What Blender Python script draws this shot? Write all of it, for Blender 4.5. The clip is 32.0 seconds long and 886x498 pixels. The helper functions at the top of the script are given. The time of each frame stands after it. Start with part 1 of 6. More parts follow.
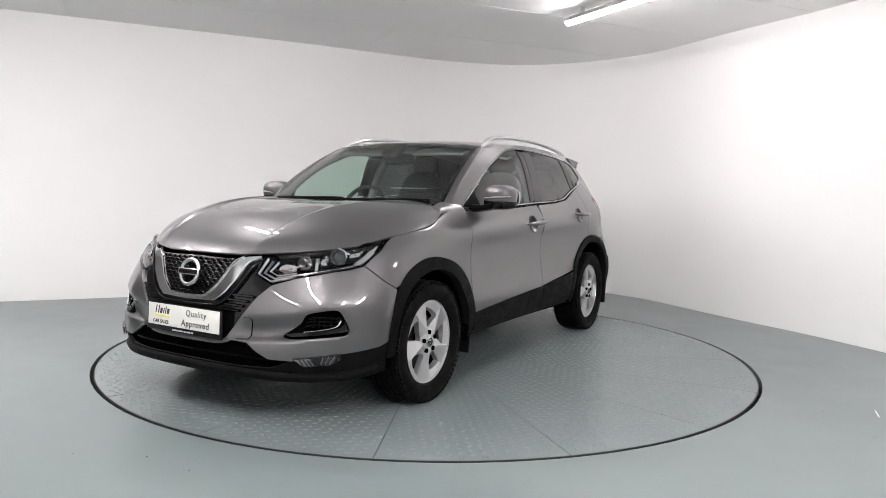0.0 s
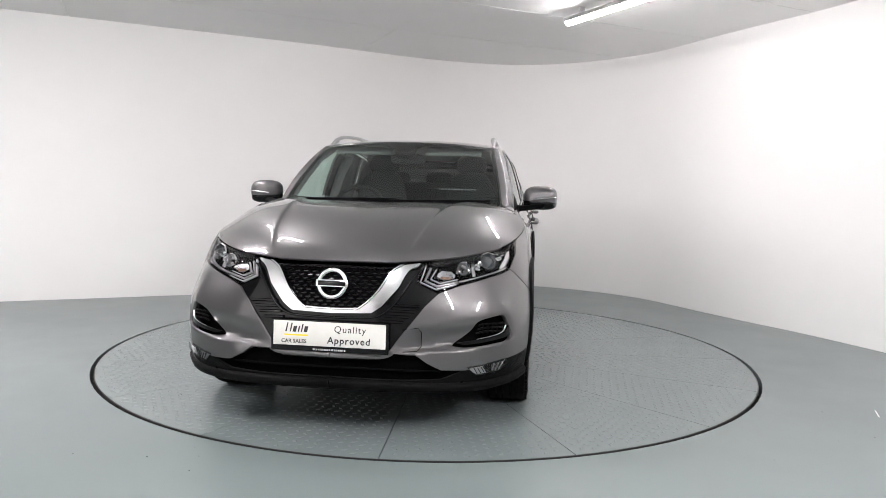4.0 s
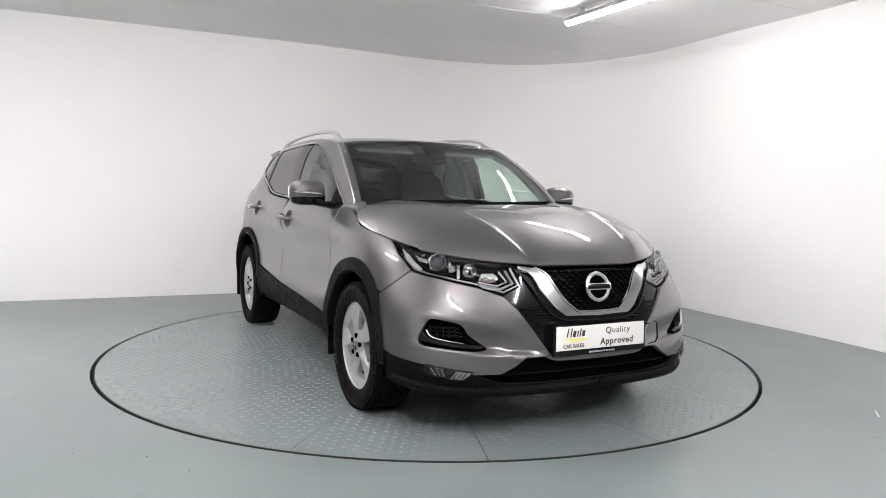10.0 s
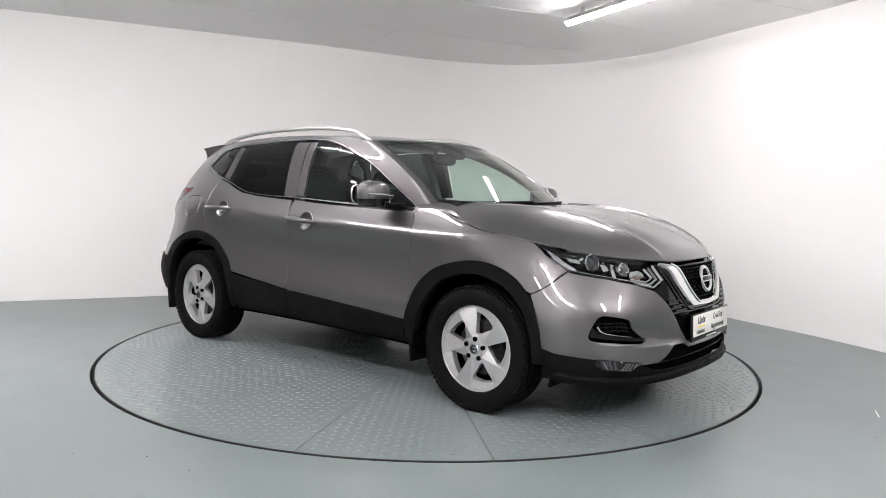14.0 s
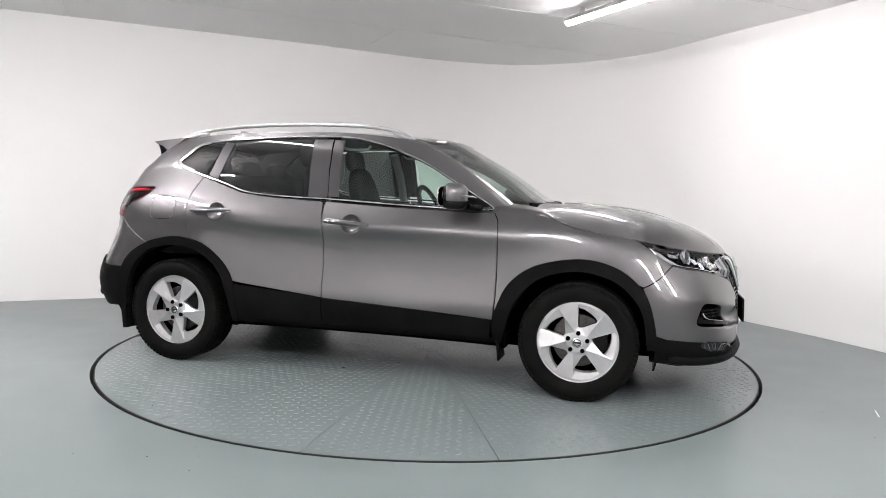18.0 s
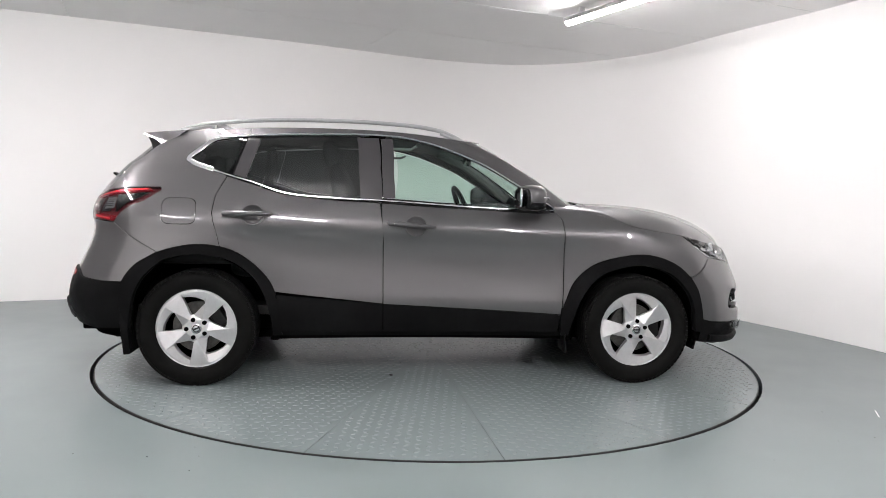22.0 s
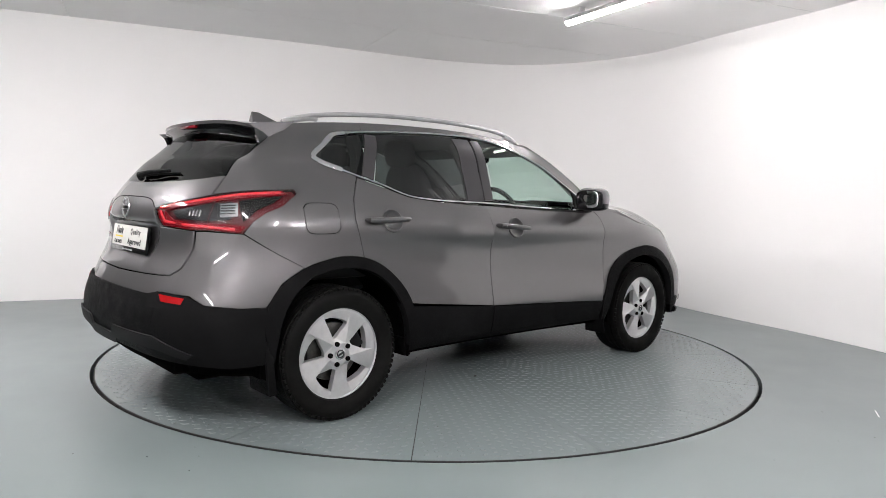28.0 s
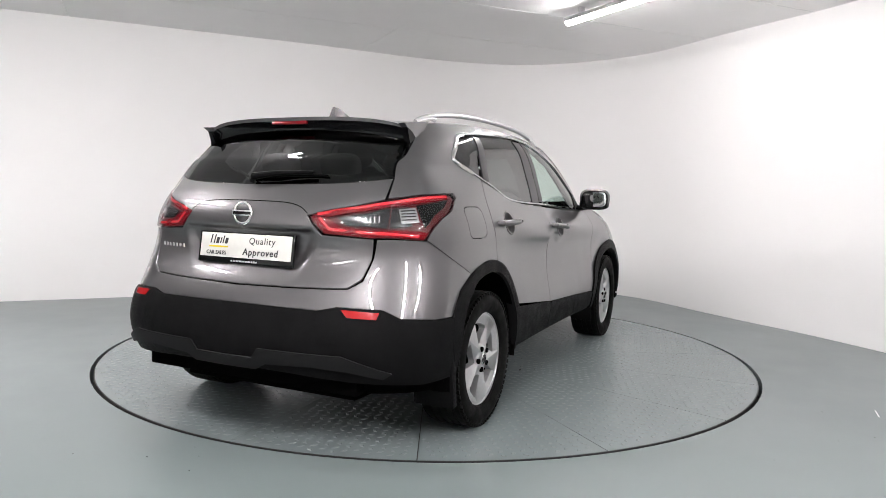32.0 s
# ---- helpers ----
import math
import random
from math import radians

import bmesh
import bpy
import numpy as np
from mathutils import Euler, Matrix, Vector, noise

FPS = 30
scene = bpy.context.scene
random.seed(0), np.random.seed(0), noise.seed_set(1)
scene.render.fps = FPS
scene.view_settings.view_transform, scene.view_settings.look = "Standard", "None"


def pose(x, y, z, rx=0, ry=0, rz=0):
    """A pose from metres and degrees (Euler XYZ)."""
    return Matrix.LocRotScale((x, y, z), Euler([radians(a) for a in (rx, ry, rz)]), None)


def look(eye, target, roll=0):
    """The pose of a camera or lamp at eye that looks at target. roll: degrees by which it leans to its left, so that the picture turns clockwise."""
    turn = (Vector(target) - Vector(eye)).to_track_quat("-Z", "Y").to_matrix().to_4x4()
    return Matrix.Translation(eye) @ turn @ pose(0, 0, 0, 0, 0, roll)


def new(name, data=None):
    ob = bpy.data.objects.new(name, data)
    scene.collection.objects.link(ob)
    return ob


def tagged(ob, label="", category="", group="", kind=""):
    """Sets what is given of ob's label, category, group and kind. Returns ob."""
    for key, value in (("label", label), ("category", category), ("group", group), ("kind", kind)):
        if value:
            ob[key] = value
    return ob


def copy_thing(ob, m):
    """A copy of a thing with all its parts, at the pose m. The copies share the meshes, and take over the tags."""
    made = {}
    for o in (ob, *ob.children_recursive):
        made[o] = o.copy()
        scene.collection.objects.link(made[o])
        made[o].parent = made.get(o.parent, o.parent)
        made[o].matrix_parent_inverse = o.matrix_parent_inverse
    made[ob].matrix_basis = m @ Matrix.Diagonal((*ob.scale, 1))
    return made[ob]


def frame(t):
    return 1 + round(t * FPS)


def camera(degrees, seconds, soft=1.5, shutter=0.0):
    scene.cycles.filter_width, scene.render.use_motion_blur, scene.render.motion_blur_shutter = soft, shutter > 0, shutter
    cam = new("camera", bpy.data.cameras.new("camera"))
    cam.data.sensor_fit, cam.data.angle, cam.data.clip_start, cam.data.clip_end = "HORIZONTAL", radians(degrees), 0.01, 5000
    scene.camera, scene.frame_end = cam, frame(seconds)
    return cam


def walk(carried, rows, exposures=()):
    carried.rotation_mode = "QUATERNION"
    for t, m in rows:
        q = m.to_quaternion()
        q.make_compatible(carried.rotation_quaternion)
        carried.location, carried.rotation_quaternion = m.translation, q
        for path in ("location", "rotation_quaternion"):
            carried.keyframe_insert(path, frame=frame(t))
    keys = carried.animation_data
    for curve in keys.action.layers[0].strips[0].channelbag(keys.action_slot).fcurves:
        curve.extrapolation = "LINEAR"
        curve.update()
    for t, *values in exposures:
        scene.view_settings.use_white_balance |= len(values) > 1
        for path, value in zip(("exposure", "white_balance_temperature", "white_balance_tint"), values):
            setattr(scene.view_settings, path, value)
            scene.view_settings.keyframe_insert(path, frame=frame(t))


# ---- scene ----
# ---- camera and its walk ----
cam = camera(64.43, 32.0, soft=0.7)
EYE = (0.0, -5.2035, 1.1454)
AIM = (0.0801, -0.2191, 0.7574)
VIEW = look(EYE, AIM, 1.415)
walk(cam, [(0.0, VIEW), (32.0, VIEW)])

# ---- world ----
world = bpy.data.worlds.new("world")
world.use_nodes = True
scene.world = world
world.node_tree.nodes["Background"].inputs[0].default_value = (0.02, 0.02, 0.02, 1)
world.node_tree.nodes["Background"].inputs[1].default_value = 0.3
scene.view_settings.exposure = 0.46
TUBE_POWER = 265.0

# turn of the table and of what stands on it
TURN_START, TURN_RATE = -121.34, 5.7767
CAR_X, CAR_Y = -0.137, -0.152

# ---- materials ----
def mat(name, color, rough=0.5, metal=0.0, coat=0.0, coat_rough=0.03, ior=1.45, trans=0.0, spec=0.5, emit=None, strength=0.0):
    m = bpy.data.materials.new(name)
    m.use_nodes = True
    b = m.node_tree.nodes["Principled BSDF"]
    b.inputs["Base Color"].default_value = (*color, 1)
    b.inputs["Roughness"].default_value = rough
    b.inputs["Metallic"].default_value = metal
    b.inputs["Coat Weight"].default_value = coat
    b.inputs["Coat Roughness"].default_value = coat_rough
    b.inputs["IOR"].default_value = ior
    b.inputs["Transmission Weight"].default_value = trans
    b.inputs["Specular IOR Level"].default_value = spec
    if emit:
        b.inputs["Emission Color"].default_value = (*emit, 1)
        b.inputs["Emission Strength"].default_value = strength
    return m


def wear(m, colors, scale=3.0, detail=6.0, rough=None, bump=0.0, bump_scale=60.0, coords="Object", stretch=(1, 1, 1)):
    """Mottle a material between two colours, vary its gloss, and give it fine relief."""
    nt = m.node_tree
    b = nt.nodes["Principled BSDF"]
    tc = nt.nodes.new("ShaderNodeTexCoord")
    mp = nt.nodes.new("ShaderNodeMapping")
    mp.inputs["Scale"].default_value = stretch
    nt.links.new(tc.outputs[coords], mp.inputs[0])
    n1 = nt.nodes.new("ShaderNodeTexNoise")
    n1.inputs["Scale"].default_value = scale
    n1.inputs["Detail"].default_value = detail
    n1.inputs["Roughness"].default_value = 0.65
    nt.links.new(mp.outputs[0], n1.inputs["Vector"])
    r = nt.nodes.new("ShaderNodeValToRGB")
    r.color_ramp.elements[0].position, r.color_ramp.elements[1].position = 0.3, 0.7
    r.color_ramp.elements[0].color, r.color_ramp.elements[1].color = (*colors[0], 1), (*colors[1], 1)
    nt.links.new(n1.outputs["Fac"], r.inputs[0])
    nt.links.new(r.outputs[0], b.inputs["Base Color"])
    if rough:
        n2 = nt.nodes.new("ShaderNodeTexNoise")
        n2.inputs["Scale"].default_value = scale * 2.7
        n2.inputs["Detail"].default_value = 5
        nt.links.new(mp.outputs[0], n2.inputs["Vector"])
        mr = nt.nodes.new("ShaderNodeMapRange")
        mr.inputs["From Min"].default_value, mr.inputs["From Max"].default_value = 0.3, 0.7
        mr.inputs["To Min"].default_value, mr.inputs["To Max"].default_value = rough
        nt.links.new(n2.outputs["Fac"], mr.inputs["Value"])
        nt.links.new(mr.outputs[0], b.inputs["Roughness"])
    if bump:
        n3 = nt.nodes.new("ShaderNodeTexNoise")
        n3.inputs["Scale"].default_value = bump_scale
        n3.inputs["Detail"].default_value = 3
        nt.links.new(mp.outputs[0], n3.inputs["Vector"])
        bp = nt.nodes.new("ShaderNodeBump")
        bp.inputs["Strength"].default_value = bump
        bp.inputs["Distance"].default_value = 0.004
        nt.links.new(n3.outputs["Fac"], bp.inputs["Height"])
        nt.links.new(bp.outputs[0], b.inputs["Normal"])
    return m


M_WALL = wear(mat("white_wall_paint", (0.80, 0.79, 0.78), 0.55), ((0.905, 0.897, 0.891), (0.922, 0.914, 0.908)), 0.9, 4, (0.5, 0.65), 0.12, 40)
# for walls out of view; the grey is set by the light they bounce
M_DARKWALL = wear(mat("grey_unseen_wall", (0.45, 0.45, 0.45), 0.7), ((0.42, 0.415, 0.412), (0.50, 0.495, 0.49)), 0.8, 4)
M_CEIL = wear(mat("ceiling_board_paint", (0.7, 0.7, 0.7), 0.7), ((0.87, 0.862, 0.857), (0.895, 0.888, 0.883)), 1.2, 4, None, 0.05, 60)
M_SEAM = mat("ceiling_joint", (0.78, 0.78, 0.78), 0.6)
M_FLOOR = wear(mat("grey_green_floor_paint", (0.25, 0.3, 0.3), 0.35), ((0.160, 0.190, 0.191), (0.173, 0.204, 0.204)), 0.9, 2, (0.29, 0.34))
M_DISC = wear(mat("painted_table_plate", (0.25, 0.3, 0.3), 0.3), ((0.164, 0.194, 0.195), (0.175, 0.206, 0.205)), 1.1, 2, (0.22, 0.27))
M_TREAD = wear(mat("worn_tread", (0.2, 0.23, 0.23), 0.3), ((0.176, 0.206, 0.207), (0.192, 0.222, 0.222)), 1.1, 2, (0.21, 0.26))
M_GAP = mat("black_gap_rubber", (0.012, 0.012, 0.012), 0.8)
M_TUBE = mat("lit_tube", (1, 1, 1), 0.4, emit=(1.0, 0.946, 0.955), strength=TUBE_POWER)
# same tube at lower strength, to balance the light on walls and car
M_TUBE_DIMMED = mat("lit_tube_dimmed", (1, 1, 1), 0.4, emit=(1.0, 0.946, 0.955), strength=TUBE_POWER * 0.27)
M_BATTEN = mat("white_batten", (0.5, 0.5, 0.5), 0.4)


# ---- building helpers ----
def link(name, verts, faces, material, parent=None, smooth=False, label="", sharp=None):
    me = bpy.data.meshes.new(name)
    me.from_pydata([tuple(v) for v in verts], [], faces)
    me.materials.append(material)
    if smooth:
        me.polygons.foreach_set("use_smooth", [True] * len(me.polygons))
        if sharp:
            me.set_sharp_from_angle(angle=radians(sharp))
    me.update()
    ob = new(name, me)
    ob.parent = parent
    if label:
        tagged(ob, label)
    return ob


def part(name, bm, material, parent, label="", smooth=True, sharp=35):
    """Link a bmesh as one mesh object under a thing or a part."""
    me = bpy.data.meshes.new(name)
    bmesh.ops.recalc_face_normals(bm, faces=bm.faces)
    bm.to_mesh(me)
    bm.free()
    for m in material if isinstance(material, (list, tuple)) else [material]:
        me.materials.append(m)
    if smooth:
        me.polygons.foreach_set("use_smooth", [True] * len(me.polygons))
        me.set_sharp_from_angle(angle=radians(sharp))
    ob = new(name, me)
    ob.parent = parent
    if label:
        tagged(ob, label)
    return ob


def add_box(bm, c, s, rot=None, bevel=0.0, seg=2):
    m = Matrix.Translation(c) @ (rot or Matrix.Identity(4)) @ Matrix.Diagonal((*s, 1))
    b2 = bmesh.new()
    bmesh.ops.create_cube(b2, size=1, matrix=m)
    if bevel:
        bmesh.ops.bevel(b2, geom=b2.edges[:] + b2.verts[:], offset=bevel, segments=seg, profile=0.5, affect="EDGES")
    join(bm, b2)
    return bm


def join(bm, other):
    me = bpy.data.meshes.new("tmp")
    other.to_mesh(me)
    other.free()
    bm.from_mesh(me)
    bpy.data.meshes.remove(me)


def box(c, s, rot=None, bevel=0.0, seg=2):
    return add_box(bmesh.new(), c, s, rot, bevel, seg)


def add_tube(bm, pts, radius, n=10, caps=True, flat=1.0):
    """A round (or flattened) bar along a line of points."""
    pts = [Vector(p) for p in pts]
    rings = []
    up0 = None
    for i, p in enumerate(pts):
        d = (pts[min(i + 1, len(pts) - 1)] - pts[max(i - 1, 0)]).normalized()
        ref = up0 if up0 is not None else (Vector((0, 0, 1)) if abs(d.z) < 0.9 else Vector((1, 0, 0)))
        a = d.cross(ref).normalized()
        b = a.cross(d).normalized()
        up0 = b
        r = radius[i] if isinstance(radius, (list, tuple)) else radius
        rings.append([bm.verts.new(p + a * math.cos(k * 2 * math.pi / n) * r + b * math.sin(k * 2 * math.pi / n) * r * flat) for k in range(n)])
    for r0, r1 in zip(rings, rings[1:]):
        for k in range(n):
            bm.faces.new((r0[k], r0[(k + 1) % n], r1[(k + 1) % n], r1[k]))
    if caps:
        bm.faces.new(rings[0][::-1])
        bm.faces.new(rings[-1])
    return bm


def spin_profile(profile, n=48, axis="y", m=None):
    """Turn a profile of (radius, along) round an axis."""
    bm = bmesh.new()
    rings = []
    for k in range(n):
        a = k * 2 * math.pi / n
        ring = []
        for r, h in profile:
            p = Vector((r * math.cos(a), h, r * math.sin(a))) if axis == "y" else (Vector((r * math.cos(a), r * math.sin(a), h)) if axis == "z" else Vector((h, r * math.cos(a), r * math.sin(a))))
            ring.append(bm.verts.new(m @ p if m else p))
        rings.append(ring)
    for k in range(n):
        r0, r1 = rings[k], rings[(k + 1) % n]
        for j in range(len(profile) - 1):
            bm.faces.new((r0[j], r0[j + 1], r1[j + 1], r1[j]))
    bmesh.ops.remove_doubles(bm, verts=bm.verts, dist=1e-5)
    return bm


def smooth_line(pts, n, closed=False):
    """A rounded line through points (Catmull-Rom), n pieces a span."""
    P = np.array(pts, float)
    out = []
    N = len(P)
    for i in range(N if closed else N - 1):
        p0, p1 = P[(i - 1) % N] if closed or i else P[0] * 2 - P[1], P[i]
        p2 = P[(i + 1) % N]
        p3 = P[(i + 2) % N] if closed or i + 2 < N else P[-1] * 2 - P[-2]
        for k in range(n):
            t = k / n
            out.append(0.5 * (2 * p1 + (p2 - p0) * t + (2 * p0 - 5 * p1 + 4 * p2 - p3) * t * t + (3 * p1 - p0 - 3 * p2 + p3) * t ** 3))
    if not closed:
        out.append(P[-1])
    return np.array(out)


# ---- room ----
HEIGHT = 2.79
WALL_LINE = [(-5.0, 1.25), (-4.6, 1.44), (-4.17, 1.63), (-3.0, 2.15), (-2.09, 2.56), (-1.35, 2.90), (-0.49, 3.37), (0.2, 3.66), (0.8, 3.785),
             (1.26, 3.74), (1.62, 3.59), (1.95, 3.36), (2.24, 3.08), (2.5, 2.70), (2.78, 2.0), (3.04, 1.40), (3.28, 0.88), (3.55, 0.14), (3.95, -1.1), (4.08, -1.6)]
# unseen walls that close the space behind and beside the camera
REST = [(4.22, -1.58), (9.5, -0.2), (9.5, -9.5), (-10.0, -9.5), (-10.0, 3.0), (-5.3, 3.0), (-5.15, 1.4)]
# unseen white wall, added so the paint has something bright to reflect
FRONT_LINE = [(-1.6, -8.6), (-2.8, -7.6), (-3.9, -6.3), (-4.7, -4.9), (-5.0, -4.0)]


def build_room():
    curve = [Vector((*p, 0)) for p in smooth_line(WALL_LINE, 6)]
    for name, line, label in (("wall_curved", curve, "white painted wall curving round the back of the studio"),
                              ("wall_rear", [Vector((*p, 0)) for p in REST], "unseen grey walls closing the space beyond the studio opening"),
                              ("wall_front_bounce", [Vector((*p, 0)) for p in smooth_line(FRONT_LINE, 6)], "unseen white wall added at the front left to bounce light")):
        verts, faces = [], []
        for i, p in enumerate(line):
            d = (line[min(i + 1, len(line) - 1)] - line[max(i - 1, 0)]).normalized()
            out = Vector((-d.y, d.x, 0)) * 0.12
            verts += [p, p + Vector((0, 0, HEIGHT + 0.05)), p + out, p + out + Vector((0, 0, HEIGHT + 0.05))]
        for i in range(len(line) - 1):
            a, b = 4 * i, 4 * i + 4
            faces += [(a, b, b + 1, a + 1), (a + 2, a + 3, b + 3, b + 2), (a + 1, b + 1, b + 3, a + 3), (a, a + 2, b + 2, b)]
        ob = link(name, verts, faces, M_DARKWALL if name == "wall_rear" else M_WALL, smooth=name != "wall_rear", sharp=40)
        tagged(ob, label, "wall", kind="structure")
    # floor: a sheet with a round opening for the table
    n = 128
    ring = [(2.279 * math.cos(2 * math.pi * k / n), 2.279 * math.sin(2 * math.pi * k / n), 0) for k in range(n)]
    outer = []
    for k in range(n):
        a = 2 * math.pi * k / n
        c, s = math.cos(a), math.sin(a)
        q = 13.0 / max(abs(c), abs(s))
        outer.append((c * q, s * q, 0))
    lip = [(x, y, -0.12) for x, y, z in ring]
    pit = [(x * 1.0, y * 1.0, -0.121) for x, y, z in ring]
    faces = [(k, (k + 1) % n, n + (k + 1) % n, n + k) for k in range(n)] + [(k, 2 * n + k, 2 * n + (k + 1) % n, (k + 1) % n) for k in range(n)]
    floor = link("floor", ring + outer + lip, [f[::-1] for f in faces], M_FLOOR)
    tagged(floor, "glossy grey-green painted concrete floor with scuffs", "floor", kind="structure")
    pitob = link("floor_pit", pit, [tuple(range(n))], M_GAP)
    tagged(pitob, "black pit under the turntable rim", "floor", kind="structure")
    # ceiling boards with joints
    bm = bmesh.new()
    e, nrm = Vector((0.92, 0.392, 0)), Vector((-0.392, 0.92, 0))
    base = Vector((0.07, 0.91, HEIGHT))
    for k in range(-11, 5):
        for j in range(-4, 5):
            c = base + nrm * (1.21 * (k + 0.5)) + e * (3.0 * (j + 0.5))
            add_box(bm, c + Vector((0, 0, 0.02)), (2.994 if k else 2.999, 1.203, 0.04), Matrix.Rotation(math.atan2(e.y, e.x), 4, "Z"))
    add_box(bm, (0, -3, HEIGHT + 0.045), (26, 22, 0.02))
    ceil = part("ceiling", bm, M_CEIL, None, smooth=False)
    tagged(ceil, "grey-white flat ceiling boards with thin joints", "ceiling", kind="structure")
    for k, (j0, j1) in ((0, (-6, 2.1)), (-1, (2.5, 6)), ):
        c0, c1 = base + nrm * (1.21 * k) + e * j0, base + nrm * (1.21 * k) + e * j1
        bm = box((c0 + c1) / 2 - Vector((0, 0, 0.001)), ((c1 - c0).length, 0.012, 0.004), Matrix.Rotation(math.atan2(e.y, e.x), 4, "Z"))
        tagged(part("ceiling_trim", bm, M_SEAM, None, smooth=False), "thin white strip over a ceiling joint", "trim", kind="structure")


def batten_light():
    """A five-foot opal tube under a slim white batten, hung from the ceiling by clips."""
    root = new("batten_light")
    part("tube", add_tube(bmesh.new(), [(x, 0, -0.098) for x in (-0.765, -0.757, -0.75, 0.75, 0.757, 0.765)], [0.010, 0.026, 0.030, 0.030, 0.026, 0.010], 16), M_TUBE, root, "glowing white tube")
    part("batten", box((0, 0, -0.078), (1.545, 0.070, 0.040), None, 0.008), M_BATTEN, root)
    for x in (-0.57, 0.57):
        part("clip", box((x, 0, -0.026), (0.03, 0.05, 0.052), None, 0.006), M_BATTEN, root)
    tagged(root, "white ceiling batten light with a glowing tube", "ceiling light", "ceiling batten lights")
    return root


# lamps over the studio and the open space beside and before it; only the first is in view
# fourth and seventh are fill lamps added for the left wall and car flank
LIGHT_SPOTS = [(1.507, 0.49), (-1.72, -0.5), (-2.6, -5.6), (-3.8, -1.4), (-0.65, -4.6), (2.1, -5.2), (3.4, -4.3), (5.3, -1.1)]


def build_lights():
    turn = math.degrees(math.atan2(-0.89, 0.46))
    root = batten_light()
    root.matrix_basis = pose(*LIGHT_SPOTS[0], HEIGHT, 0, 0, turn)
    lamps = [root] + [copy_thing(root, pose(x, y, HEIGHT, 0, 0, turn)) for x, y in LIGHT_SPOTS[1:]]
    # first three tubes turned down to even out wall and bonnet brightness
    for lamp in lamps[:3]:
        for ob in lamp.children:
            if ob.name.startswith("tube"):
                ob.data = ob.data.copy()
                ob.data.materials[0] = M_TUBE_DIMMED


build_room()
build_lights()


# ---- turntable ----
def build_turntable():
    root = new("turntable")
    tagged(root, "round painted steel turntable with worn tread plate", "turntable")
    R, n = 2.252, 16
    # one sector, seam to seam
    bm = bmesh.new()
    a0, a1 = radians(0.06), radians(22.44)
    rs = [0.05] + [0.05 + (R - 0.05) * k / 6 for k in range(1, 7)]
    grid = []
    for r in rs:
        grid.append([bm.verts.new((r * math.cos(a0 + (a1 - a0) * k / 8), r * math.sin(a0 + (a1 - a0) * k / 8), 0)) for k in range(9)])
    for g0, g1 in zip(grid, grid[1:]):
        for k in range(8):
            bm.faces.new((g0[k], g1[k], g1[k + 1], g0[k + 1]))
    edge = [e for e in bm.edges if e.is_boundary]
    ret = bmesh.ops.extrude_edge_only(bm, edges=edge)
    bmesh.ops.translate(bm, verts=[v for v in ret["geom"] if isinstance(v, bmesh.types.BMVert)], vec=(0, 0, -0.02))
    plate = part("plate", bm, M_DISC, root, smooth=False)
    plate.matrix_basis = pose(0, 0, 0, 0, 0, 2.9)
    # tread: short raised bars, laid crosswise by turns
    verts, faces = [], []
    pitch = 0.052
    ca, sa = math.cos(radians(11.25)), math.sin(radians(11.25))
    for i in range(1, 44):
        for j in range(-10, 11):
            x, y = i * pitch + (j % 2) * pitch * 0.5, j * pitch
            r = math.hypot(x, y)
            if r > R - 0.04 or r < 0.1 or abs(math.atan2(y, x)) > radians(11.25) - 0.02 / r:
                continue
            t = radians(45 if (i + j) % 2 else -45)
            c, s = math.cos(t), math.sin(t)
            k = len(verts)
            for px, py, pz in ((-0.021, 0, 0), (0, -0.0115, 0), (0.021, 0, 0), (0, 0.0115, 0), (-0.014, 0, 0.0022), (0, -0.0065, 0.0026), (0.014, 0, 0.0022), (0, 0.0065, 0.0026)):
                X, Y = x + c * px - s * py, y + s * px + c * py
                verts.append((ca * X - sa * Y, sa * X + ca * Y, pz + 0.0002))
            for f in ((0, 1, 5, 4), (1, 2, 6, 5), (2, 3, 7, 6), (3, 0, 4, 7), (4, 5, 6, 7)):
                faces.append(tuple(k + q for q in f))
    tread = tagged(link("tread", verts, faces, M_TREAD, plate), kind="stuff")
    for k in range(1, n):
        p2 = new("plate", plate.data)
        p2.parent = root
        p2.matrix_basis = pose(0, 0, 0, 0, 0, 2.9 + 22.5 * k)
        t2 = tagged(new("tread", tread.data), kind="stuff")
        t2.parent = p2
    part("rim", spin_profile([(R - 0.001, -0.001), (R + 0.006, -0.002), (R + 0.006, -0.06), (R - 0.03, -0.06), (R - 0.03, -0.021)], 128, "z"), M_GAP, root, "black steel rim")
    part("hub_cap", spin_profile([(0.0, 0.001), (0.05, 0.001), (0.052, -0.002)], 32, "z"), M_DISC, root)
    return root


turntable = build_turntable()


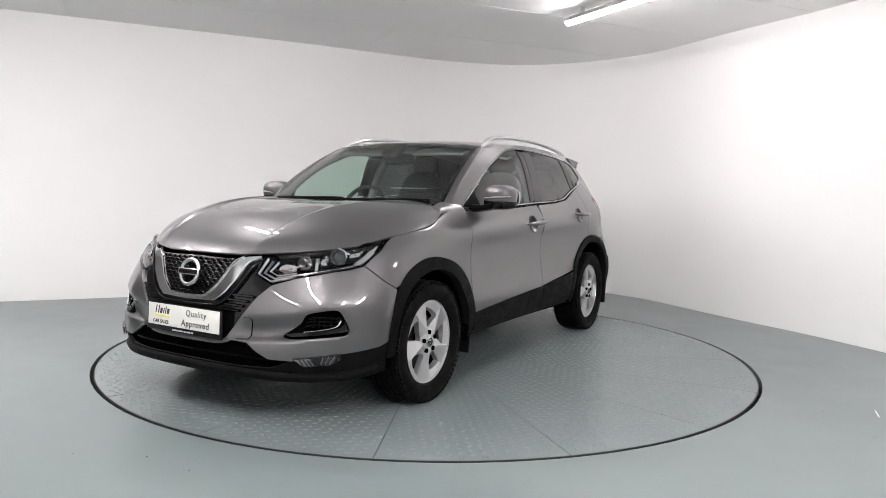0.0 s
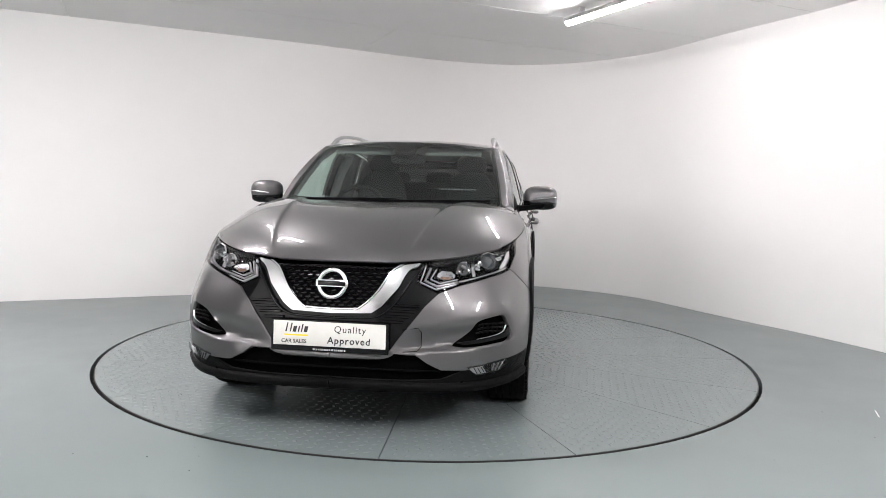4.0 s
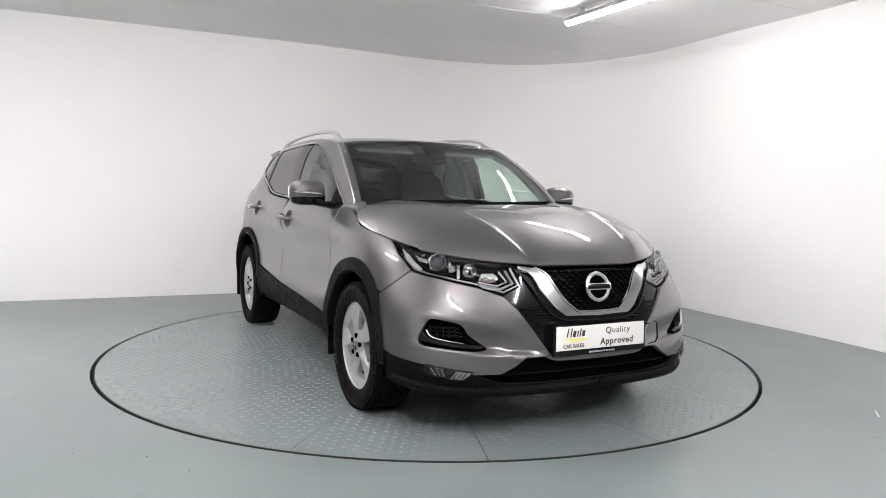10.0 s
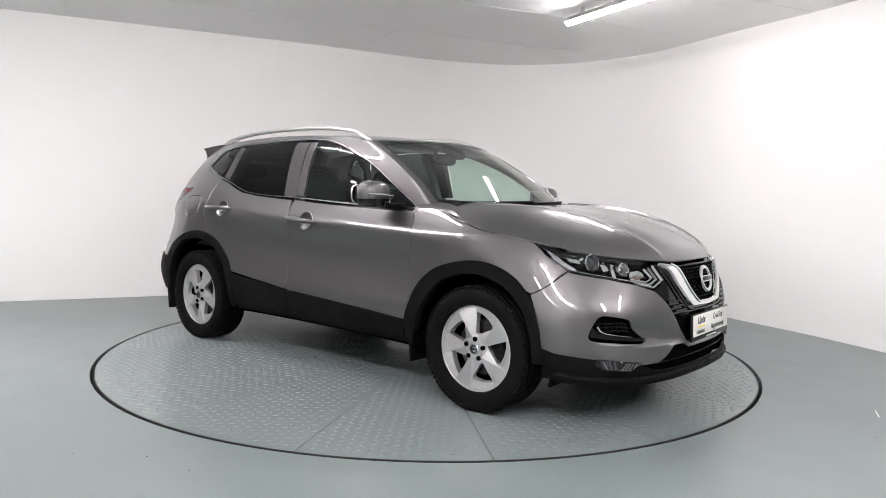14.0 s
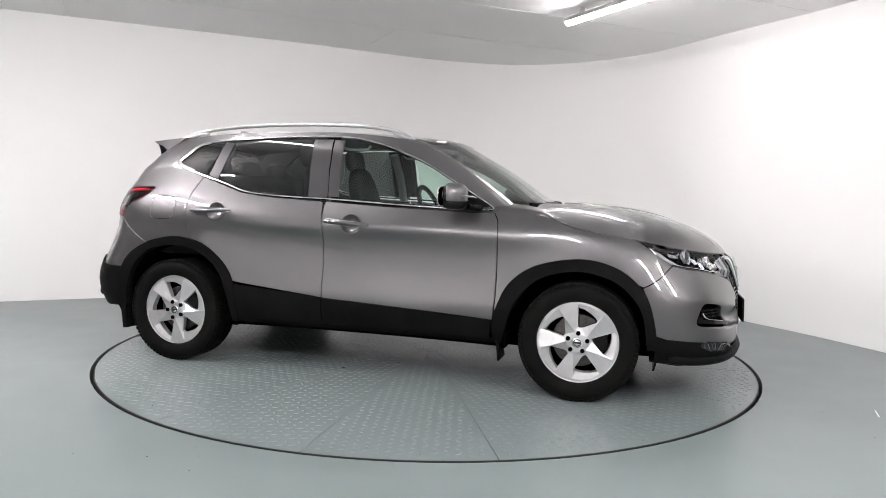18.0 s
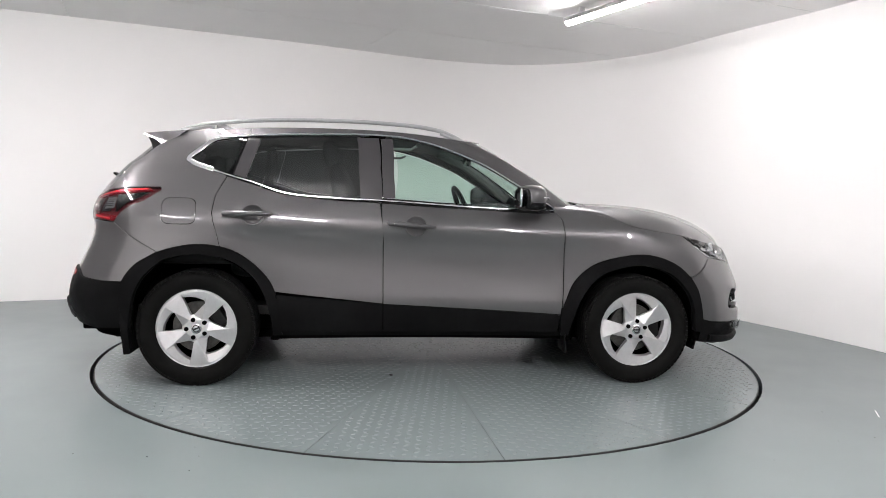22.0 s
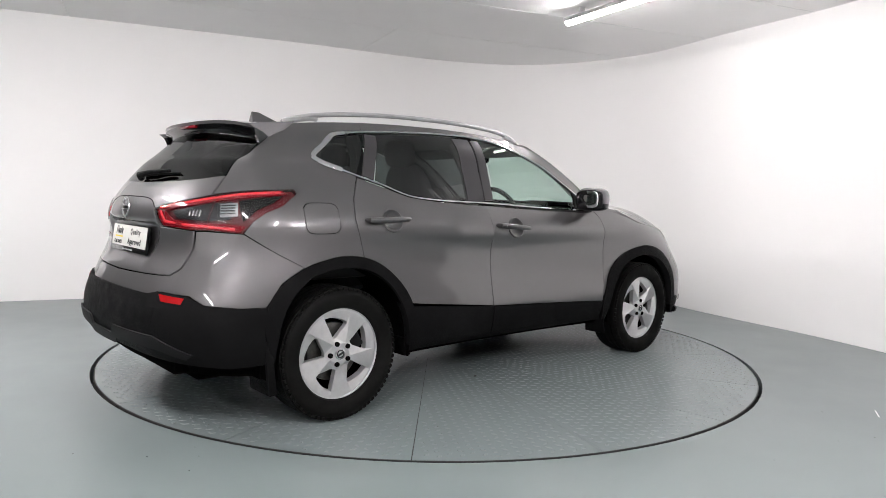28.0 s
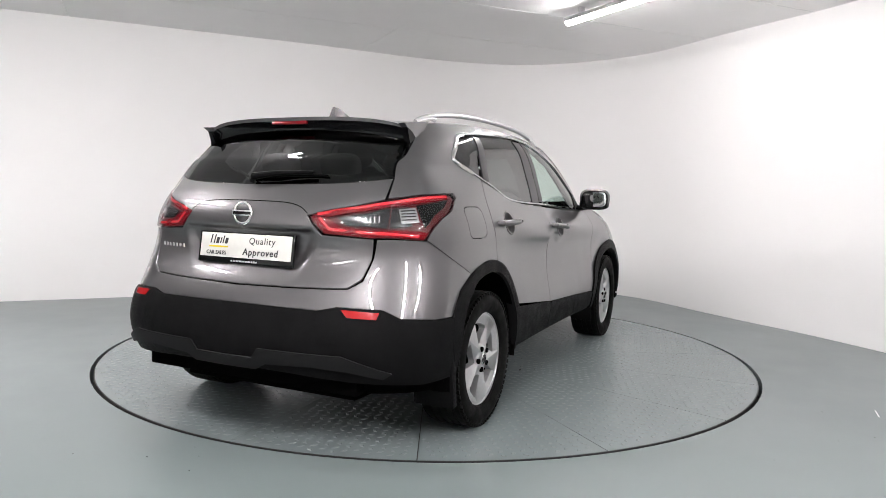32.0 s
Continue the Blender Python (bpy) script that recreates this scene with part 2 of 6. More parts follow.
# ---- litter on the floor ----
def build_litter():
    bm = box((0, 0, 0.0022), (0.13, 0.007, 0.0015), None, 0.0004)
    straw = part("plastic_strip", bm, mat("white_plastic", (0.8, 0.8, 0.8), 0.4), None)
    straw.matrix_basis = pose(2.467, -1.458, 0, 0, 0, -114.1)
    tagged(straw, "thin white plastic strip lying on the floor", "litter")
    rng = random.Random(3)
    m = mat("dark_grit", (0.02, 0.02, 0.02), 0.8)
    for x, y in [(-0.977, -2.254), (-0.963, -2.414), (-1.191, -2.271), (-1.029, -2.149), (-2.463, 0.214), (1.993, -1.906), (2.208, -1.847), (2.17, -1.443), (1.547, -2.175), (-1.512, -2.255)]:
        r = rng.uniform(0.0016, 0.003)
        bm = bmesh.new()
        bmesh.ops.create_icosphere(bm, subdivisions=1, radius=r)
        for v in bm.verts:
            v.co = (v.co.x * rng.uniform(0.7, 2.0), v.co.y * rng.uniform(0.7, 1.2), (v.co.z + r) * 0.4)
        crumb = part("dirt_crumb", bm, m, None, smooth=False)
        crumb.matrix_basis = pose(x, y, 0.0005, 0, 0, rng.uniform(0, 180))
        tagged(crumb, "small dark dirt crumb on the painted floor", "dirt", "dirt crumbs on the floor")


build_litter()
TABLE_CRUMB = (-0.323, -0.830)


def build_table_crumb():
    bm = bmesh.new()
    bmesh.ops.create_icosphere(bm, subdivisions=2, radius=0.006)
    for v in bm.verts:
        v.co = (v.co.x * 2.2 + 40 * v.co.y ** 2, v.co.y * 0.9, (v.co.z + 0.006) * 0.7)
    crumb = part("dirt_crumb", bm, mat("black_grit", (0.01, 0.01, 0.01), 0.8), None)
    return tagged(crumb, "small black dirt crumb lying on the turntable", "dirt", "dirt crumbs on the floor")


table_crumb = build_table_crumb()


# ---- smooth body surfaces, drawn through section lines ----
class Sheet:
    """A smooth sheet through rows of (x, y, z), one row a level, one column a station."""

    def __init__(self, rows):
        self.P = np.array(rows, float)
        self.nv, self.nu = self.P.shape[:2]
        self.Mu, self.Mv = self.bend(self.nu), self.bend(self.nv)
        self.fu, self.fv = np.meshgrid(np.linspace(0, self.nu - 1, 12 * (self.nu - 1) + 1), np.linspace(0, self.nv - 1, 8 * (self.nv - 1) + 1))
        self.fu, self.fv = self.fu.ravel(), self.fv.ravel()
        self.fp = self.at(self.fu, self.fv)

    @staticmethod
    def bend(n):
        A, B = np.eye(n), np.zeros((n, n))
        for i in range(1, n - 1):
            A[i, i - 1:i + 2] = (1, 4, 1)
            B[i, i - 1:i + 2] = (6, -12, 6)
        return np.linalg.solve(A, B)

    @staticmethod
    def weights(t, n, M):
        t = np.clip(t, 0, n - 1)
        i = np.minimum(t.astype(int), n - 2)
        b = t - i
        a = 1 - b
        E = np.eye(n)
        return a[:, None] * E[i] + b[:, None] * E[i + 1] + ((a ** 3 - a)[:, None] * M[i] + (b ** 3 - b)[:, None] * M[i + 1]) / 6

    def at(self, u, v):
        u, v = np.atleast_1d(np.asarray(u, float)), np.atleast_1d(np.asarray(v, float))
        wu, wv = self.weights(u, self.nu, self.Mu), self.weights(v, self.nv, self.Mv)
        return np.einsum("ki,kj,ijc->kc", wv, wu, self.P)

    def normal(self, u, v):
        u, v, e = np.asarray(u, float), np.asarray(v, float), 0.02
        u0, u1 = np.clip(u - e, 0, self.nu - 1), np.clip(u + e, 0, self.nu - 1)
        v0, v1 = np.clip(v - e, 0, self.nv - 1), np.clip(v + e, 0, self.nv - 1)
        n = np.cross(self.at(u1, v) - self.at(u0, v), self.at(u, v1) - self.at(u, v0))
        n /= np.linalg.norm(n, axis=1)[:, None] + 1e-12
        return n

    def find(self, pts, lo=0, hi=99):
        """The place on the sheet nearest to each point; a coordinate None is free."""
        out = []
        ok = (self.fu >= lo) & (self.fu <= hi)
        for p in pts:
            known = [k for k in range(3) if p[k] is not None]
            q = np.array([p[k] for k in known], float)
            d = ((self.fp[:, known] - q) ** 2).sum(1)
            d[~ok] = 9e9
            i = d.argmin()
            u, v = self.fu[i], self.fv[i]
            for _ in range(6):
                e = 1e-3
                s = self.at([u, u + e, u], [v, v, v + e])[:, known]
                J = np.stack([(s[1] - s[0]) / e, (s[2] - s[0]) / e], 1)
                dw = np.linalg.solve(J.T @ J + 1e-9 * np.eye(2), J.T @ (q - s[0]))
                u, v = np.clip(u + np.clip(dw[0], -0.3, 0.3), max(lo, 0), min(hi, self.nu - 1)), np.clip(v + np.clip(dw[1], -0.3, 0.3), 0, self.nv - 1)
            out.append((u, v))
        return np.array(out)


# lower body: levels from the sill up to the bonnet edge and window line, stations from the nose round the side to the tail
LOWER = Sheet([
    [(2.205, 0, .215), (2.185, .30, .215), (2.11, .55, .215), (1.99, .72, .215), (1.85, .82, .215), (1.68, .862, .215), (1.323, .868, .215), (.95, .83, .215), (.35, .80, .215), (-.35, .80, .215), (-.95, .83, .215), (-1.323, .865, .215), (-1.62, .86, .22), (-1.85, .80, .24), (-2.0, .62, .25), (-2.07, .32, .25), (-2.085, 0, .25)],
    [(2.245, 0, .33), (2.225, .30, .33), (2.155, .56, .33), (2.04, .735, .33), (1.89, .84, .33), (1.70, .887, .33), (1.323, .892, .33), (.95, .875, .33), (.35, .862, .33), (-.35, .862, .33), (-.95, .875, .33), (-1.323, .892, .33), (-1.63, .889, .335), (-1.885, .82, .34), (-2.05, .625, .34), (-2.125, .33, .34), (-2.14, 0, .34)],
    [(2.235, 0, .46), (2.215, .30, .46), (2.15, .56, .46), (2.045, .74, .46), (1.89, .85, .46), (1.69, .898, .46), (1.323, .903, .46), (.95, .893, .47), (.35, .886, .475), (-.35, .886, .48), (-.95, .894, .48), (-1.323, .903, .46), (-1.63, .903, .46), (-1.915, .84, .46), (-2.095, .635, .46), (-2.165, .33, .46), (-2.18, 0, .46)],
    [(2.222, 0, .59), (2.202, .30, .59), (2.135, .555, .59), (2.025, .74, .59), (1.87, .848, .59), (1.675, .897, .59), (1.323, .903, .60), (.95, .886, .57), (.35, .876, .57), (-.35, .876, .58), (-.95, .886, .59), (-1.323, .902, .60), (-1.63, .903, .60), (-1.905, .835, .595), (-2.08, .635, .59), (-2.145, .33, .59), (-2.16, 0, .59)],
    [(2.197, 0, .70), (2.177, .295, .70), (2.10, .54, .70), (1.98, .72, .70), (1.835, .82, .70), (1.66, .878, .71), (1.323, .897, .73), (.95, .874, .72), (.35, .862, .72), (-.35, .862, .73), (-.95, .878, .75), (-1.323, .895, .76), (-1.63, .884, .76), (-1.87, .80, .75), (-2.025, .61, .74), (-2.09, .32, .735), (-2.105, 0, .735)],
    [(2.172, 0, .785), (2.152, .285, .785), (2.072, .515, .785), (1.945, .69, .79), (1.80, .788, .80), (1.645, .85, .82), (1.323, .886, .85), (.95, .871, .845), (.35, .864, .85), (-.35, .866, .865), (-.95, .878, .89), (-1.323, .885, .90), (-1.62, .864, .90), (-1.835, .775, .90), (-1.975, .595, .895), (-2.035, .315, .89), (-2.05, 0, .89)],
    [(2.160, 0, .808), (2.140, .278, .808), (2.058, .495, .815), (1.922, .665, .834), (1.783, .765, .857), (1.635, .822, .885), (1.313, .866, .935), (.95, .868, .935), (.35, .874, .945), (-.35, .876, .965), (-.95, .874, 1.005), (-1.323, .861, 1.035), (-1.62, .835, 1.045), (-1.815, .755, 1.045), (-1.965, .58, 1.045), (-2.045, .31, 1.045), (-2.065, 0, 1.045)],
    [(2.145, 0, .829), (2.122, .27, .829), (2.038, .475, .840), (1.900, .645, .862), (1.765, .747, .885), (1.625, .805, .92), (1.295, .843, .973), (.93, .79, 1.063), (.35, .797, 1.068), (-.35, .798, 1.10), (-.95, .797, 1.14), (-1.323, .790, 1.168), (-1.62, .765, 1.172), (-1.80, .695, 1.18), (-1.93, .54, 1.18), (-1.99, .29, 1.18), (-2.01, 0, 1.18)],
])
# glasshouse: levels from its foot to the roof edge, stations from the windscreen's middle round to the rear window's
UPPER = Sheet([
    [(1.10, 0, 1.075), (1.05, .40, 1.078), (.92, .695, 1.085), (.870, .745, 1.07), (.72, .785, 1.058), (.35, .796, 1.062), (-.2, .798, 1.085), (-.7, .797, 1.10), (-1.1, .793, 1.145), (-1.42, .785, 1.165), (-1.68, .748, 1.168), (-1.82, .665, 1.18), (-1.95, .38, 1.175), (-1.99, 0, 1.17)],
    [(.93, 0, 1.185), (.885, .385, 1.185), (.785, .675, 1.19), (.735, .718, 1.195), (.56, .757, 1.175), (.22, .767, 1.19), (-.25, .768, 1.205), (-.7, .767, 1.22), (-1.07, .763, 1.245), (-1.385, .748, 1.255), (-1.63, .712, 1.25), (-1.75, .638, 1.26), (-1.87, .37, 1.265), (-1.90, 0, 1.265)],
    [(.755, 0, 1.30), (.715, .37, 1.30), (.635, .65, 1.29), (.585, .695, 1.295), (.40, .727, 1.28), (.10, .733, 1.31), (-.3, .735, 1.32), (-.7, .733, 1.33), (-1.05, .73, 1.34), (-1.355, .712, 1.34), (-1.575, .678, 1.33), (-1.68, .61, 1.335), (-1.78, .355, 1.345), (-1.805, 0, 1.35)],
    [(.58, 0, 1.405), (.545, .355, 1.40), (.475, .625, 1.387), (.415, .665, 1.39), (.24, .690, 1.385), (-.02, .687, 1.42), (-.35, .69, 1.43), (-.7, .69, 1.435), (-1.04, .688, 1.435), (-1.33, .672, 1.42), (-1.53, .642, 1.40), (-1.62, .585, 1.395), (-1.70, .34, 1.42), (-1.725, 0, 1.43)],
    [(.40, 0, 1.502), (.375, .34, 1.494), (.305, .598, 1.473), (.235, .622, 1.479), (.08, .620, 1.498), (-.12, .612, 1.518), (-.4, .607, 1.530), (-.75, .602, 1.530), (-1.05, .597, 1.520), (-1.30, .592, 1.502), (-1.48, .578, 1.478), (-1.56, .545, 1.455), (-1.63, .33, 1.480), (-1.65, 0, 1.49)],
])
BONNET = Sheet([
    [(2.143, 0, .833), (2.120, .27, .833), (2.036, .472, .844), (1.898, .641, .866), (1.764, .742, .889)],
    [(2.08, 0, .902), (2.06, .27, .902), (1.98, .485, .90), (1.845, .655, .90), (1.70, .773, .906)],
    [(1.93, 0, .985), (1.91, .275, .985), (1.845, .50, .977), (1.745, .68, .95), (1.60, .807, .927)],
    [(1.72, 0, 1.048), (1.70, .28, 1.05), (1.65, .51, 1.042), (1.58, .70, 1.00), (1.46, .83, .947)],
    [(1.48, 0, 1.083), (1.47, .285, 1.086), (1.44, .52, 1.08), (1.40, .715, 1.04), (1.31, .842, .974)],
    [(1.28, 0, 1.097), (1.265, .29, 1.10), (1.23, .525, 1.097), (1.20, .71, 1.07), (1.19, .83, 1.015)],
    [(1.14, 0, 1.100), (1.11, .295, 1.103), (1.06, .53, 1.10), (1.045, .68, 1.082), (1.10, .785, 1.06)],
])


def creased_bonnet():
    """A flat middle between two crease lines that spread towards the windscreen."""
    rows = []
    for k in range(BONNET.nv):
        yc = .285 + .205 * k / (BONNET.nv - 1)
        us = np.linspace(0, BONNET.nu - 1, 200)
        line = BONNET.at(us, np.full(200, float(k)))
        edge = line[-1, 1]
        row = []
        for y, dz in ((0, -.007), (yc * .55, -.006), (yc - .012, -.006), (yc + .026, .004), (yc + .09, .005), (yc + .09 + (edge - yc - .09) * .5, .002), (edge - .035, 0), (edge, 0)):
            row.append([np.interp(y, line[:, 1], line[:, 0]), y, np.interp(y, line[:, 1], line[:, 2]) + (dz if k else dz * .3)])
        rows.append(row)
    return Sheet(rows)


BONNET = creased_bonnet()
ROOF = Sheet([
    [(x, s * ye, zc - (zc - ze) * s ** 2.6) for s in (0, .3, .6, .82, .94, 1)]
    for x, ye, zc, ze in ((.385, .36, 1.503, 1.493), (.29, .605, 1.517, 1.476), (.1, .618, 1.537, 1.495), (-.12, .612, 1.55, 1.517), (-.4, .607, 1.558, 1.529), (-.75, .602, 1.557, 1.529), (-1.05, .597, 1.547, 1.519), (-1.30, .592, 1.528, 1.501), (-1.48, .578, 1.508, 1.477), (-1.56, .545, 1.498, 1.456))
])


def rear_sheet():
    """The rear half as one sheet: lower body and glasshouse run into each other without a break."""
    us = [8.2, 8.8, 9.4, 10, 10.5, 11, 11.5, 12, 12.5, 13, 13.5, 14, 14.5, 15, 15.5, 16]
    foot = UPPER.at(np.linspace(5, 13, 400), np.zeros(400))
    ups = [np.linspace(5, 13, 400)[((foot[:, :2] - LOWER.at([u], [7])[0, :2]) ** 2).sum(1).argmin()] for u in us]
    ups[-1] = 13.0
    rows = [[LOWER.at([u], [v])[0] for u in us] for v in range(7)]
    return Sheet(rows + [[UPPER.at([u], [v])[0] for u in ups] for v in (.85, 1.6, 2.4, 3.2, 4)])


REAR = rear_sheet()

# the top of the wing, from the bonnet's corner to the foot of the windscreen pillar
WING_TOP = Sheet([
    [(1.135, .802, 1.028), (1.03, .793, 1.046), (.92, .792, 1.050), (.80, .792, 1.048)],
    [(1.120, .788, 1.052), (1.02, .772, 1.070), (.91, .768, 1.074), (.80, .772, 1.070)],
    [(1.105, .745, 1.070), (1.00, .708, 1.092), (.90, .706, 1.098), (.80, .740, 1.092)],
])


# ---- car materials ----
def flake_paint(name, base):
    m = mat(name, base, 0.34, 0.80, 1.0, 0.012)
    m.node_tree.nodes["Principled BSDF"].inputs["Coat IOR"].default_value = 1.65
    nt = m.node_tree
    b = nt.nodes["Principled BSDF"]
    tc = nt.nodes.new("ShaderNodeTexCoord")
    v = nt.nodes.new("ShaderNodeTexVoronoi")
    v.inputs["Scale"].default_value = 900
    nt.links.new(tc.outputs["Object"], v.inputs["Vector"])
    mx = nt.nodes.new("ShaderNodeMix")
    mx.data_type = "RGBA"
    mx.inputs[6].default_value = (*[c * 0.85 for c in base], 1)
    mx.inputs[7].default_value = (*[c * 1.18 for c in base], 1)
    nt.links.new(v.outputs["Color"], mx.inputs[0])
    nt.links.new(mx.outputs[2], b.inputs["Base Color"])
    n = nt.nodes.new("ShaderNodeTexNoise")
    n.inputs["Scale"].default_value = 5
    n.inputs["Detail"].default_value = 6
    nt.links.new(tc.outputs["Object"], n.inputs["Vector"])
    mr = nt.nodes.new("ShaderNodeMapRange")
    mr.inputs["To Min"].default_value, mr.inputs["To Max"].default_value = 0.38, 0.44
    nt.links.new(n.outputs["Fac"], mr.inputs["Value"])
    nt.links.new(mr.outputs[0], b.inputs["Roughness"])
    return m


def pane(name, tint, gloss=1.0):
    """Thin glass: a tint seen through, and a mirror reflection that grows towards grazing."""
    m = bpy.data.materials.new(name)
    m.use_nodes = True
    nt = m.node_tree
    nt.nodes.clear()
    out = nt.nodes.new("ShaderNodeOutputMaterial")
    mix = nt.nodes.new("ShaderNodeMixShader")
    lw = nt.nodes.new("ShaderNodeLayerWeight")
    lw.inputs[0].default_value = 0.5
    pw = nt.nodes.new("ShaderNodeMath")
    pw.operation = "POWER"
    pw.inputs[1].default_value = 4.6
    nt.links.new(lw.outputs["Facing"], pw.inputs[0])
    fr = nt.nodes.new("ShaderNodeMath")
    fr.operation = "MULTIPLY_ADD"
    fr.inputs[1].default_value, fr.inputs[2].default_value = 0.88, 0.06
    nt.links.new(pw.outputs[0], fr.inputs[0])
    tr = nt.nodes.new("ShaderNodeBsdfTransparent")
    tr.inputs[0].default_value = (*tint, 1)
    gl = nt.nodes.new("ShaderNodeBsdfGlossy")
    gl.inputs["Roughness"].default_value = 0.01
    gl.inputs["Color"].default_value = (gloss, gloss, gloss, 1)
    nt.links.new(fr.outputs[0], mix.inputs[0])
    nt.links.new(tr.outputs[0], mix.inputs[1])
    nt.links.new(gl.outputs[0], mix.inputs[2])
    nt.links.new(mix.outputs[0], out.inputs[0])
    return m


M_PAINT = flake_paint("grey_metallic_paint", (0.104, 0.100, 0.104))
M_PLASTIC = wear(mat("black_grained_plastic", (0.006, 0.006, 0.0063), 0.5, spec=0.05), ((0.0035, 0.0035, 0.0038), (0.0065, 0.0065, 0.0068)), 6, 6, (0.42, 0.56), 0.25, 700)
M_GLOSSBLACK = mat("gloss_black", (0.004, 0.004, 0.0045), 0.08, spec=0.35)
M_SKID = mat("dark_grey_skid_trim", (0.010, 0.010, 0.0105), 0.5, spec=0.1)
M_GRILLE = mat("black_grille_plastic", (0.003, 0.003, 0.0034), 0.25, spec=0.06)
M_LAMPBLACK = mat("black_lamp_housing", (0.008, 0.008, 0.009), 0.18, spec=0.4)
M_REDGLOW = mat("clear_red_light_guide", (0.70, 0.030, 0.045), 0.12, spec=0.5, coat=0.5)
M_HOUSING = mat("lamp_housing", (0.30, 0.30, 0.31), 0.28, 0.9)
M_PILLAR = mat("dark_pillar_trim", (0.045, 0.043, 0.046), 0.3, spec=0.3)
# near-zero black: shade in gaps, arches and intakes is put into the colour
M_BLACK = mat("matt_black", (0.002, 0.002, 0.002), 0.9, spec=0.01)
M_CHROME = mat("chrome", (0.78, 0.78, 0.79), 0.07, 1.0)
M_SATIN = mat("satin_chrome", (0.72, 0.72, 0.73), 0.2, 1.0)
M_VEE = mat("brushed_chrome", (0.74, 0.74, 0.75), 0.13, 1.0)
M_SURROUND = mat("window_surround_chrome", (0.5, 0.5, 0.51), 0.16, 1.0)
M_SILVER = wear(mat("silver_alloy_paint", (0.6, 0.6, 0.61), 0.32, 0.75, 0.3), ((0.54, 0.54, 0.545), (0.62, 0.62, 0.625)), 20, 4)
M_TYRE = wear(mat("tyre_rubber", (0.006, 0.006, 0.006), 0.6, spec=0.07), ((0.0035, 0.0035, 0.0035), (0.0065, 0.0065, 0.006)), 9, 6, (0.5, 0.72), 0.1, 300)
M_IRON = wear(mat("brake_disc_iron", (0.25, 0.24, 0.23), 0.4, 1.0), ((0.07, 0.068, 0.065), (0.12, 0.116, 0.11)), 40, 4)
M_GLASS = pane("clear_green_glass", (0.72, 0.86, 0.80))
M_SCREEN = pane("windscreen_glass", (0.68, 0.80, 0.75))
M_PRIVACY = pane("dark_privacy_glass", (0.09, 0.10, 0.10))
M_REARGLASS = pane("tinted_rear_glass", (0.05, 0.053, 0.052), 0.65)
M_LENS = pane("clear_lamp_lens", (0.96, 0.96, 0.96), 0.4)
M_RED = mat("red_reflector", (0.17, 0.004, 0.009), 0.15, spec=0.4)
M_REDREFLEX = mat("red_bumper_reflector", (0.30, 0.006, 0.008), 0.2, spec=0.3)
M_REDDARK = mat("deep_red_plastic", (0.075, 0.003, 0.006), 0.3, spec=0.3)
M_LAMPGREY = mat("smoked_lamp_body", (0.035, 0.035, 0.038), 0.2, 0.3)
M_REFLECTOR = mat("lamp_reflector", (0.8, 0.8, 0.82), 0.12, 1.0)
M_WHITE = mat("white_lamp_bar", (0.55, 0.56, 0.58), 0.25, coat=0.5)
M_BULB = mat("projector_glass", (0.04, 0.045, 0.05), 0.03, coat=1.0)
M_PLATE = wear(mat("white_plate", (0.66, 0.655, 0.62), 0.35), ((0.64, 0.635, 0.60), (0.68, 0.675, 0.64)), 30, 3)
M_INK = mat("black_ink", (0.02, 0.02, 0.022), 0.5)
M_YELLOW = mat("yellow_ink", (0.80, 0.62, 0.02), 0.5)
M_CLOTH = wear(mat("dark_seat_cloth", (0.02, 0.02, 0.021), 0.9), ((0.016, 0.016, 0.017), (0.03, 0.03, 0.031)), 60, 3, None, 0.3, 500)
M_TRIM = mat("dark_cabin_trim", (0.014, 0.014, 0.0145), 0.65, spec=0.25)
M_LINER = mat("grey_headliner", (0.22, 0.22, 0.215), 0.9)
M_AMBER = mat("amber_bulb", (0.20, 0.12, 0.09), 0.3)
M_MIRROR = mat("mirror_glass", (0.85, 0.87, 0.88), 0.01, 1.0)

car = new("car")
tagged(car, "grey metallic five-door crossover car parked on the turntable", "car")
from mathutils.geometry import delaunay_2d_cdt


def sd(*pts):
    """Points seen from the side: x and z."""
    return [(x, None, z) for x, z in pts]


def metric(sheet, uv):
    return np.stack([uv[:, 0] * sheet.su, uv[:, 1] * sheet.sv], 1)


for sheet in (LOWER, UPPER, REAR, BONNET, ROOF, WING_TOP):
    g = sheet.P
    sheet.su = float(np.linalg.norm(np.diff(g, axis=1), axis=2).mean())
    sheet.sv = float(np.linalg.norm(np.diff(g, axis=0), axis=2).mean())


def loop_uv(sheet, pts, lo=0, hi=99, seg=0.03, rounded=False):
    uv = sheet.find(pts, lo, hi)
    if rounded:
        uv = smooth_line(uv, 6, True)
    out = []
    for a, b in zip(uv, np.roll(uv, -1, 0)):
        n = max(1, int(np.linalg.norm((b - a) * (sheet.su, sheet.sv)) / seg))
        out += [a + (b - a) * k / n for k in range(n)]
    return np.array(out)


